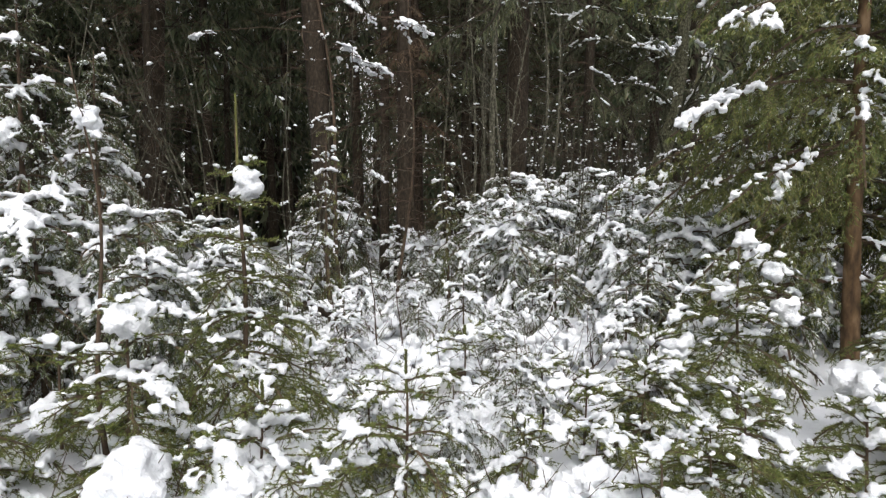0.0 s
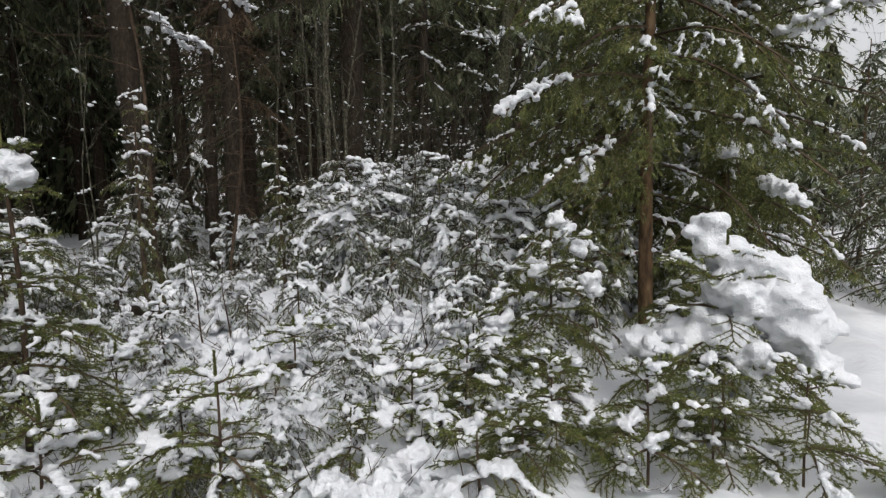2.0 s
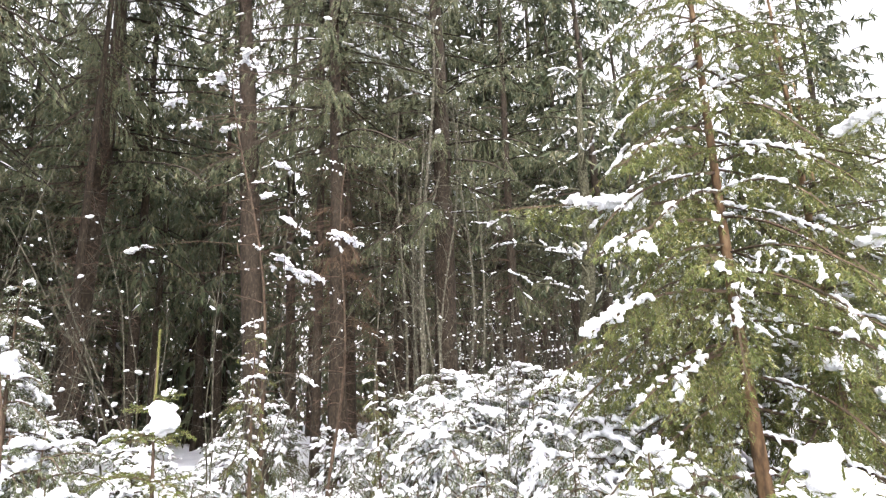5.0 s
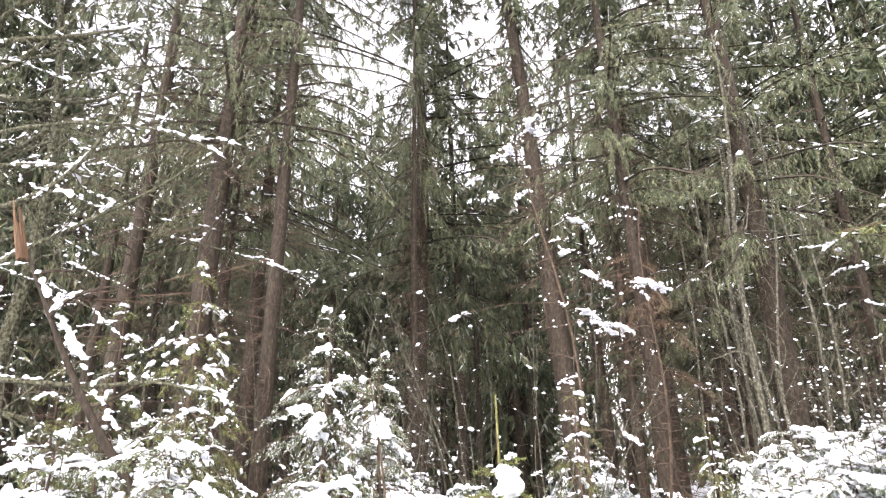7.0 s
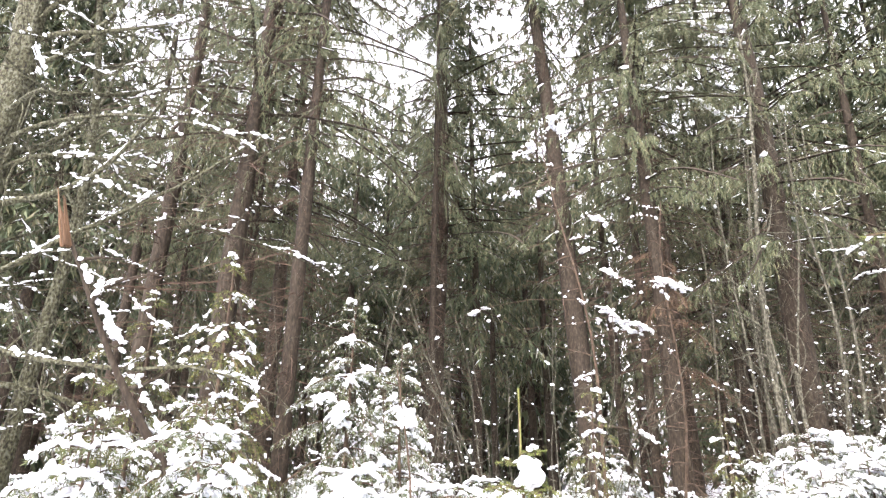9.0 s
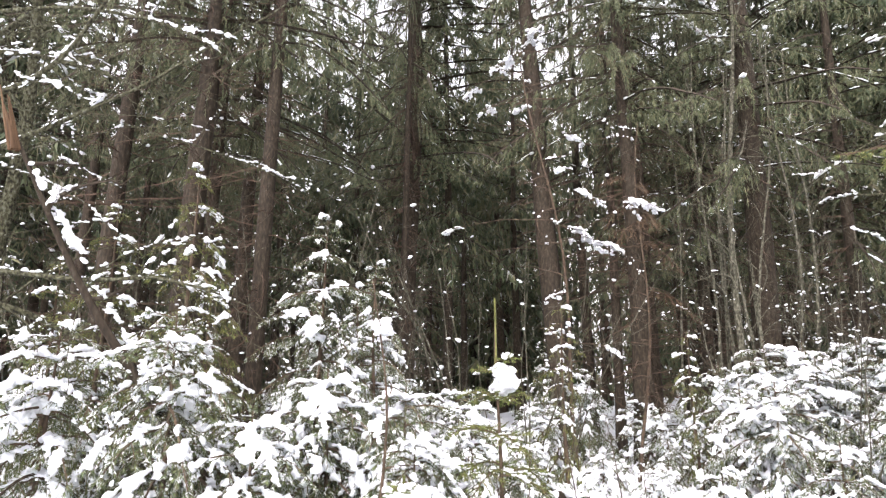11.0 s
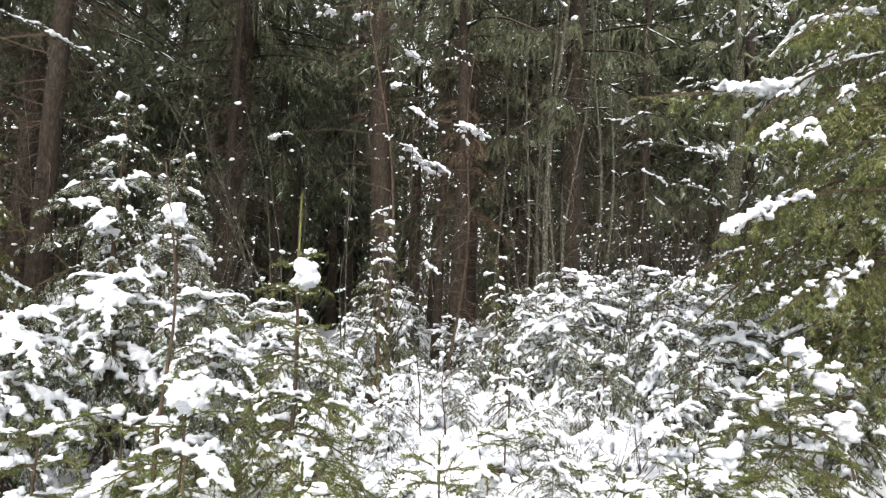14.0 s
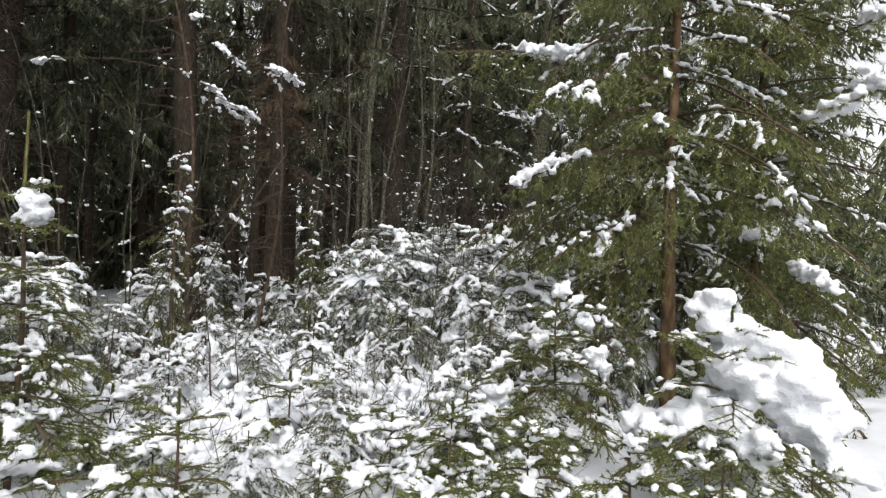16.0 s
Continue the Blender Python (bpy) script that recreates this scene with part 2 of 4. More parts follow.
def spray(rng, L, rise, droop, step=0.07, second=True, hang=0.0, side=0.5):
    """One spruce branch along +x: a bowed axis, side twigs in a flat fan and twiglets on them.
    Returns the ends A, B of its segments, their level (0, 1, 2) and their radius."""
    A, B, lev, rad_ = [], [], [], []

    def line(p, d, length, level, sag, r):
        n = max(2, int(round(length / step)))
        s = length / n
        pts = [p]
        for i in range(n):
            d = d + np.array((0, 0, -sag * s)) + rng.normal(0, 0.05, 3)
            d = d / np.linalg.norm(d)
            pts.append(pts[-1] + d * s)
        A.extend(pts[:-1])
        B.extend(pts[1:])
        lev.extend([level] * n)
        rad_.extend(np.linspace(r, r * 0.45, n))
        return pts

    d0 = np.array((math.cos(rise), 0, math.sin(rise)))
    axis = line(np.zeros(3), d0, L, 0, droop / L * 1.6, 0.006 + 0.009 * L)
    n = len(axis)
    for i in range(1, n):
        f = i / (n - 1)
        d = axis[i] - axis[i - 1]
        d = d / np.linalg.norm(d)
        for s in (-1, 1):
            if rng.random() < 0.12:
                continue
            length = (side * L * (1 - f) ** 0.8 * min(1.0, 0.35 + f * 2.2) + 0.07) * rng.uniform(0.7, 1.15)
            ang = math.radians(rng.normal(52, 8)) * s
            t = np.array((d[0] * math.cos(ang) - d[1] * math.sin(ang), d[0] * math.sin(ang) + d[1] * math.cos(ang), d[2] - hang * rng.uniform(0.4, 1)))
            tw = line(axis[i], t, length, 1, 0.4 + hang * 2.5, 0.004)
            if second and length > 0.2:
                for j in range(1, len(tw) - 1):
                    for s2 in (-1, 1):
                        if rng.random() < 0.45:
                            continue
                        e = tw[j] - tw[j - 1]
                        e = e / np.linalg.norm(e)
                        a2 = math.radians(48) * s2
                        t2 = np.array((e[0] * math.cos(a2) - e[1] * math.sin(a2), e[0] * math.sin(a2) + e[1] * math.cos(a2), e[2] - hang * rng.uniform(0.3, 1.4)))
                        line(tw[j], t2, length * 0.4 * rng.uniform(0.6, 1.1), 2, 0.3 + hang * 3, 0.0025)
    return np.array(A), np.array(B), np.array(lev), np.array(rad_)


def patches(P, freq, seed):
    """A smooth uneven field from 0 to 1 over the points P."""
    x, y, z = (P * freq).T
    f = np.sin(x + 1.7 * np.sin(y * 0.8 + seed)) + np.sin(1.3 * y - z + seed * 2.1) + np.sin(1.9 * z + 1.1 * x + seed * 0.7)
    return np.clip(0.5 + f / 3.2, 0, 1)


def snow_on(A, B, lev, rng, amount, size, level=1, freq=5.0, round_=False):
    """Snow that lies on top of the segments in uneven patches, in ribbons along sprays or in round lumps on bare twigs."""
    p = patches((A + B) / 2, freq, rng.uniform(0, 9))
    p = p * p * (3 - 2 * p)
    level_way = np.clip(1.25 - 1.7 * np.abs(unit(B - A)[:, 2]), 0.0, 1.0)
    keep = rng.random(len(A)) < amount * 2 * p * level_way * np.where(lev == 0, 1.25, np.where(lev == 1, 1.0, 0.8))
    A, B, lv, p = A[keep], B[keep], lev[keep], p[keep]
    if not len(A):
        return np.zeros((0, 3)), np.zeros((0, 3), int)
    L = np.linalg.norm(B - A, axis=1)
    k = size * rng.uniform(0.45, 1.25, len(A)) * np.where(lv == 0, 1.35, 1.0) * (0.6 + 0.8 * p)
    lump = np.full(len(A), True) if round_ else rng.random(len(A)) < 0.3
    half = np.where(lump, np.minimum(L * 0.5, 1.1 * k) + 0.35 * k, L * 0.52 + 0.3 * k)
    k = np.where(lump, k * (1.0 if round_ else 1.5), k * 0.7)
    S = np.stack([half, k, k * np.where(lump, rng.uniform(0.6, 1.2, len(A)), rng.uniform(0.45, 0.85, len(A)))], 1)
    C = (A + B) / 2 + np.stack([rng.normal(0, 0.25, len(A)) * k, rng.normal(0, 0.25, len(A)) * k, k * 0.3], 1)
    return blobs(C, B - A, S, rng, level, 0.2 if round_ else 0.3)


def snow_pads(A, B, lev, rng, cover, size, level=1, freq=9.0):
    """Snow settled in joined pads over neighbouring twigs: it fills whole patches of a spray and leaves others green."""
    M, way = (A + B) / 2, unit(B - A)
    a, b = rng.uniform(0, 9, 2)
    field = 0.6 * patches(M, freq, a) + 0.4 * patches(M, freq * 2.7, b) + rng.normal(0, 0.06, len(M))
    field += 0.1 * (lev == 0) - 0.55 * np.clip(np.abs(way[:, 2]) - 0.5, 0, 1)
    cut = np.quantile(field, 1 - min(cover, 0.95))
    keep = field > cut
    A, B, lev, way = A[keep], B[keep], lev[keep], way[keep]
    if not len(A):
        return np.zeros((0, 3)), np.zeros((0, 3), int)
    deep = np.clip((field[keep] - cut) / 0.22, 0, 1)
    k = size * (0.5 + 0.9 * deep) * rng.uniform(0.7, 1.3, len(A)) * np.where(lev == 0, 1.2, 0.95)
    half = np.linalg.norm(B - A, axis=1) * 0.55 + 0.35 * k
    S = np.stack([half, k, k * rng.uniform(0.55, 0.95, len(A))], 1)
    C = (A + B) / 2 + rng.normal(0, 0.2, (len(A), 3)) * k[:, None] + np.stack([0 * k, 0 * k, 0.5 * k], 1)
    return blobs(C, B - A, S, rng, level, 0.16)


CRUMBLE = bpy.data.textures.new("snow_crumble", "CLOUDS")
CRUMBLE.noise_scale, CRUMBLE.noise_depth = 0.04, 4


def soften(ob, voxel, smooth=1):
    """Runs lumps of snow together into one soft mass with a crumbly face."""
    rm = ob.modifiers.new("merge", "REMESH")
    rm.mode, rm.voxel_size, rm.use_smooth_shade = "VOXEL", voxel, True
    dp = ob.modifiers.new("crumble", "DISPLACE")
    dp.texture, dp.strength, dp.mid_level = CRUMBLE, voxel * 4.4, 0.5
    sm = ob.modifiers.new("soft", "SMOOTH")
    sm.factor, sm.iterations = 0.5, smooth
    return ob


def snow_clump(parent, at, w, d, h, seed, n=9, voxel=0.016, name="snow_clump", slope=(0, 0)):
    """A fist- to armful-sized clump of snow that clings to its tree; at is in the world."""
    rng = np.random.default_rng(seed)
    n = n * 3
    C = rng.uniform(-1, 1, (n, 3)) * (w * 0.34, d * 0.34, h * 0.34)
    C[:, 2] += C[:, 0] * slope[0] + C[:, 1] * slope[1]
    k = min(w, d, h) * rng.uniform(0.1, 0.27, n)
    S = np.stack([k * rng.uniform(0.9, 1.4, n), k, k * rng.uniform(0.8, 1.2, n)], 1)
    C[0] = 0
    V, F = blobs(C + np.array(at) - np.array(parent.location), rng.normal(0, 1, (n, 3)) * (1, 1, 0.25), S, rng, 2, 0.1)
    return soften(part(name, [(V, F, SNOW)], parent, "white lump of fresh snow clinging to the branch"), voxel)


def snow_mass(parent, rng, C, k, voxel=0.02, smooth=1, name="snow_mass", label="heavy mass of fresh snow bending the branches"):
    """Many small lumps at C, of the sizes k, run together into one mass."""
    n = len(C)
    V, F = blobs(C - np.array(parent.location), rng.normal(0, 1, (n, 3)) * (1, 1, 0.3), np.stack([k * 1.15, k, k * rng.uniform(0.7, 1.3, n)], 1), rng, 2, 0.14)
    return soften(part(name, [(V, F, SNOW)], parent, label), voxel, smooth)


def young_spruce(at, height, spread, seed, amount=0.5, size=0.03, needle=None, count=15, nl=0.024, nw=0.006, whorl=0.21, leader=0.35, droop=0.65, label="", group="", step=0.06, level=1, start=0.08, lean=(0, 0), taper=0.75):
    """A young spruce near the way: trunk, a bare leader, and whorls of branches, each with its own load of snow."""
    rng = np.random.default_rng(seed)
    needle = needle or NEEDLE_YOUNG
    tree = thing("young_spruce", label or "snow-laden young green spruce growing from snowy ground", "spruce tree", group, at=at)
    leader = min(leader, 0.22 * height)
    zs = np.linspace(-0.1, height, 9)
    px = np.stack([lean[0] * zs / height + 0.015 * np.sin(zs * 3 + seed), lean[1] * zs / height + 0.012 * np.cos(zs * 2.3 + seed), zs], 1)
    R = 0.004 + 0.0075 * height * (1 - np.clip(zs, 0, None) / height) ** 0.9
    part("trunk", [(*tube(px, R, 8, 0.04, rng), TWIG)], tree)
    top = px[-1]
    a0 = np.array([top - (0, 0, leader)])
    lead_n = needles(np.linspace(top - (0, 0, leader), top, 6)[:-1], np.linspace(top - (0, 0, leader), top, 6)[1:], 150, nl * 0.7, nw, rng, 40, 0.0)
    part("leader", [(*lead_n, needle), (*prisms(a0, np.array([top]), np.array([0.0045 * height]), np.array([0.003 * height]), 6), SHOOT)], tree, smooth=False)
    z = height - leader
    while z > start * height:
        f = (height - z) / height
        n = int(rng.integers(4, 7))
        turn = rng.uniform(0, 6.28)
        for i in range(n):
            zz = z + rng.normal(0, 0.03)
            L = max(0.13, spread * f ** taper * rng.uniform(0.7, 1.2))
            A, B, lev, r = spray(rng, L, math.radians(38 - 45 * f + rng.normal(0, 7)), droop * (0.4 + f), step, L > 0.3)
            az = turn + i * 6.28 / n + rng.normal(0, 0.2)
            base = (np.interp(zz, zs, px[:, 0]), np.interp(zz, zs, px[:, 1]), zz)
            A, B = turned(A, az, base), turned(B, az, base)
            br = part("branch", [(*prisms(A, B, r, r * 0.8), TWIG), (*needles(A, B, max(4, int(count * step / 0.06)), nl, nw, rng, 52, 0.35), needle)], tree, smooth=False)
            sn = snow_pads(A, B, lev, rng, amount * rng.uniform(0.3, 1.7), size, level, 8.0)
            if len(sn[0]):
                tagged(soften(part("snow_load", [(*sn, SNOW)], br, "white fresh snow lying on the branch"), max(0.015, size * 0.55)), kind="stuff")
        z -= whorl * rng.uniform(0.75, 1.2)
    return tree


def laden_spruce(name, at, height, spread, seed, cover=0.45, size=0.03, label="", group="", needle=None, count=8, nl=0.046, nw=0.0095, step=0.1, layers=0.22, per=5, hang=0.5, low=0.04, bushy=0.5, voxel=0.022):
    """A spruce of man's height or more: trunk, bare leader, tiers of drooping feathery branches, joined pads of snow on them."""
    rng = np.random.default_rng(seed)
    tree = thing(name, label, "spruce tree", group, at=at)
    zs = np.linspace(-0.2, height, 8)
    P = np.stack([0.03 * np.sin(zs + seed), 0.03 * np.cos(zs * 1.3 + seed), zs], 1)
    part("trunk", [(*tube(P, 0.006 + 0.011 * height * (1 - np.clip(zs, 0, None) / height), 8, 0.05, rng), TWIG)], tree)
    As, Bs, Ls, Rs = [], [], [], []
    z = height * 0.985 - 0.12
    while z > low * height:
        f = (height - z) / height
        turn = rng.uniform(0, 6.28)
        for i in range(per):
            L = max(0.12, spread * f ** bushy * rng.uniform(0.65, 1.2))
            A, B, lev, r = spray(rng, L, math.radians(34 - 62 * f + rng.normal(0, 8)), 0.55 + 0.6 * f, step, L > 0.3, hang * (0.4 + f), 0.45)
            az, base = turn + i * 6.28 / per + rng.normal(0, 0.25), (np.interp(z, zs, P[:, 0]), np.interp(z, zs, P[:, 1]), z + rng.normal(0, 0.04))
            As.append(turned(A, az, base)), Bs.append(turned(B, az, base)), Ls.append(lev), Rs.append(r)
        z -= layers * (0.75 + 0.6 * f) * rng.uniform(0.8, 1.2)
    top = P[-1] - np.array([(0, 0, 0.05 * k) for k in range(7)])
    As.append(top[1:]), Bs.append(top[:-1]), Ls.append(np.full(6, 3)), Rs.append(np.full(6, 0.004))
    A, B, lev, r = (np.concatenate(x) for x in (As, Bs, Ls, Rs))
    part("crown", [(*prisms(A, B, r, r * 0.8), TWIG), (*needles(A, B, count, nl, nw, rng, 46, 0.3, 0.2), needle or NEEDLE_MID)], tree, smooth=False)
    on = lev < 3
    tagged(soften(part("snow_load", [(*snow_pads(A[on], B[on], lev[on], rng, cover, size, 1, 7.0), SNOW)], tree, "white fresh snow weighing down the branches"), voxel), kind="stuff")
    return tree


def tall_spruce(at, height, bare, spread, radius, seed, label="", group="", amount=0.05, per=4, layers=0.5, count=6, nl=0.17, nw=0.04, step=0.34, dead=3, snow=0.026, fine=13.5, turn=0.0, bark=None, start_twigs=0.8, top_only=None, lean=(0, 0), needle=None, hang=0.9, tuft=(3, 0.45, 0.09)):
    """A forest spruce: tall trunk, dead twigs below, hanging green sprays above."""
    rng = np.random.default_rng(seed)
    tree = thing("tall_spruce", label or "tall dark spruce with bare lower trunk and drooping branches", "spruce tree", group or "forest spruces", at=at)
    zs = np.linspace(-0.3, height, 14)
    P = np.stack([lean[0] * zs / height + 0.08 * np.sin(zs * 0.3 + seed), lean[1] * zs / height + 0.08 * np.cos(zs * 0.27 + seed), zs], 1)
    R = radius * np.clip(1 - zs / height, 0.04, 1) ** 0.85
    R[0] *= 1.35
    part("trunk", [(*tube(P, R, 10, 0.05, rng), bark or BARK_OLD)], tree)
    A0, B0, r0 = [], [], []
    z = start_twigs
    while z < bare + 2.5:
        for i in range(dead):
            az, L = rng.uniform(0, 6.28), rng.uniform(0.4, 1.6)
            p = np.array((np.interp(z, zs, P[:, 0]), np.interp(z, zs, P[:, 1]), z + rng.normal(0, 0.1)))
            d = np.array((math.cos(az), math.sin(az), rng.normal(-0.05, 0.15)))
            n = 5
            for k in range(n):
                d = d + rng.normal(0, 0.12, 3) - (0, 0, 0.04)
                q = p + d * L / n
                A0.append(p), B0.append(q), r0.append(0.011 * (1 - k / n) + 0.003)
                for s in range(2):
                    e = q + (d * 0.4 + rng.normal(0, 0.35, 3)) * L * 0.35
                    A0.append(q), B0.append(e), r0.append(0.003)
                p = q
        z += 0.3
    A0, B0, r0 = np.array(A0), np.array(B0), np.array(r0)
    tagged(part("deadwood", [(*prisms(A0, B0, r0, r0 * 0.6), DEADTWIG)], tree, "bare brown dead twigs", smooth=False), kind="stuff")
    As, Bs, Ls, Rs = [], [], [], []
    z = bare
    while z < height * 0.98:
        f = 1 - (z - bare) / (height - bare)
        for i in range(per):
            L = (spread * f ** 0.7 + 0.25) * rng.uniform(0.6, 1.15)
            A, B, lev, r = spray(rng, L, math.radians(-8 + 30 * (1 - f) + rng.normal(0, 8)), 0.35, step, False, hang, 0.36)
            az = rng.uniform(0, 6.28)
            base = (np.interp(z, zs, P[:, 0]), np.interp(z, zs, P[:, 1]), z + rng.normal(0, 0.15))
            As.append(turned(A, az, base)), Bs.append(turned(B, az, base)), Ls.append(lev), Rs.append(r)
        z += layers * rng.uniform(0.8, 1.2)
    A, B, lev, r = (np.concatenate(x) for x in (As, Bs, Ls, Rs))
    low = (A[:, 2] < fine) & (lev < 9)
    axis = (lev == 0) & (low | (rng.random(len(A)) < 0.5))
    groups = [(*prisms(A[axis], B[axis], r[axis] * 1.2, r[axis]), BARK_OLD), (*needles(A[low], B[low], count, nl, nw, rng, 50, 0.2, 0.75), needle or NEEDLE_OLD), (*needles(A[~low], B[~low], *tuft, rng, 50, 0.2, 0.6), needle or NEEDLE_OLD)]
    part("crown", groups, tree, smooth=False)
    A, B, lev = A[low], B[low], lev[low]
    tagged(part("snow_load", [(*snow_on(A, B, lev, rng, amount, snow, 1, 1.5), SNOW)], tree, "patches of white snow on the branches"), kind="stuff")
    return tree


def bare_shrub(name, at, stems, height, seed, label, category="shrub", group="", amount=0.3, size=0.035, bark=None, splay=0.35, twigs=5, r=0.014, base=0.05):
    """A leafless shrub or sapling of several stems with snow caught on the twigs."""
    rng = np.random.default_rng(seed)
    bush = thing(name, label, category, group, at=at)
    A, B, R, SA, SB = [], [], [], [], []
    for s in range(stems):
        az = rng.uniform(0, 6.28)
        d = np.array((math.cos(az) * splay, math.sin(az) * splay, 1.0)) * rng.uniform(0.6, 1.2)
        d /= np.linalg.norm(d)
        h = height * rng.uniform(0.7, 1.1)
        n = 10
        p = np.array((math.cos(az), math.sin(az), 0)) * base * rng.uniform(0.4, 1.3) * stems ** 0.5
        p[2] = -0.05
        line = [p]
        for k in range(n):
            d = d + rng.normal(0, 0.07, 3)
            d /= np.linalg.norm(d)
            q = p + d * h / n
            rr = r * (1 - 0.85 * k / n)
            line.append(q)
            if k > 1:
                for j in range(int(rng.integers(0, max(2, twigs - 2)))):
                    t = d * 0.5 + rng.normal(0, 0.6, 3)
                    t[2] = abs(t[2]) * 0.7
                    t /= np.linalg.norm(t)
                    L, b = h * rng.uniform(0.08, 0.28), q
                    for m in range(4):
                        t = t + rng.normal(0, 0.18, 3)
                        c = b + t * L / 4
                        A.append(b), B.append(c), R.append(max(0.0015, rr * 0.4 * (1 - m / 5)))
                        b = c
            p = q
        part("stem", [(*tube(line, np.linspace(r, r * 0.15, n + 1), 5), bark or TWIG)], bush)
        SA.extend(line[:-1]), SB.extend(line[1:])
    if A:
        tagged(part("twig_spray", [(*prisms(np.array(A), np.array(B), np.array(R), np.array(R) * 0.85, 4), bark or TWIG)], bush, smooth=False), kind="stuff")
    A, B = np.array(A + SA), np.array(B + SB)
    flat = unit(B - A)[:, 2] < 0.85
    sn = snow_on(A[flat], B[flat], np.ones(flat.sum(), int), rng, amount, size, 1, 5.0, True)
    if len(sn[0]):
        tagged(part("snow_load", [(*sn, SNOW)], bush, "white snow caught on the twigs"), kind="stuff")
    return bush


def bare_tree(name, at, top, radius, limbs, seed, label, bark, reach=2.2, rise=0.5, amount=0.5, size=0.035, low=0.25, wiggle=0.12, toward=None, sub=4, limb=0.3, lumps=False, crook=0.016):
    """A leafless broad-leaved tree: leaning trunk, crooked limbs that fork into twigs, snow along their tops."""
    rng = np.random.default_rng(seed)
    tree = thing(name, label, "tree", at=at)
    n = 40 if radius > 0.15 else 14
    s = np.linspace(-0.03, 1, n)
    P = s[:, None] * np.array(top) + np.stack([crook * top[2] * np.sin(s * 7 + seed), crook * top[2] * np.cos(s * 6 + seed), 0 * s], 1)
    R = radius * (1.05 - 0.8 * s)
    R[0] *= 1.3
    part("trunk", [(*tube(P, R, 16, 0.17 if radius > 0.15 else 0.06, rng), bark)], tree)
    SA, SB = [], []
    for i in range(limbs):
        f = low + (1 - low) * (i + 0.5) / limbs
        p = np.array([np.interp(f, s, P[:, k]) for k in range(3)])
        az = rng.uniform(0, 6.28) if toward is None or rng.random() < 0.25 else toward + rng.normal(0, 0.6)
        d = np.array((math.cos(az), math.sin(az), rise + rng.normal(0, 0.3)))
        d /= np.linalg.norm(d)
        L, r = reach * rng.uniform(0.5, 1.2) * (1.15 - 0.6 * f), radius * limb * rng.uniform(0.6, 1.2)
        line, A, B, Q = [p], [], [], []
        m = 16
        sweep = rng.normal(0, 0.05, 3)
        for k in range(m):
            d = d + sweep + rng.normal(0, wiggle * 0.75, 3)
            d[2] -= 0.012
            d /= np.linalg.norm(d)
            q = p + d * L / m
            rr = r * (1 - 0.8 * k / m) + 0.002
            line.append(q)
            for j in range(int(rng.integers(0, sub)) if k % 2 else 0):
                t = d * 0.7 + rng.normal(0, 0.5, 3)
                t /= np.linalg.norm(t)
                b, l2 = q, L * rng.uniform(0.1, 0.45)
                for v in range(7):
                    t = t + rng.normal(0, 0.18, 3)
                    t /= np.linalg.norm(t)
                    c = b + t * l2 / 7
                    A.append(b), B.append(c), Q.append(max(0.0018, rr * 0.35 * (1 - v / 8)))
                    b = c
            p = q
        line = np.array(line)
        bough = part("limb", [(*tube(line, np.linspace(r + 0.002, r * 0.2 + 0.002, m + 1), 6), bark)], tree)
        if A:
            A, B, Q = np.array(A), np.array(B), np.array(Q)
            tagged(part("twig_spray", [(*prisms(A, B, Q, Q * 0.85, 4), bark)], bough, smooth=False), kind="stuff")
            SA.append(A), SB.append(B)
        for u in np.arange(3) / 3:
            SA.append(line[:-1] + (line[1:] - line[:-1]) * u + (0, 0, r * 0.6)), SB.append(line[:-1] + (line[1:] - line[:-1]) * (u + 1 / 3) + (0, 0, r * 0.6))
    A, B = np.concatenate(SA), np.concatenate(SB)
    flat = np.abs(unit(B - A)[:, 2]) < 0.75
    ones = np.ones(flat.sum(), int)
    lying = snow_on(A[flat], B[flat], ones, rng, amount * 0.6, size, 1, 2.5, True) if lumps else snow_pads(A[flat], B[flat], ones, rng, 0.55 * amount, size, 1, 3.0)
    load = tagged(part("snow_load", [(*lying, SNOW)], tree, "white snow lying along the limbs"), kind="stuff")
    if not lumps:
        soften(load, 0.02)
    return tree


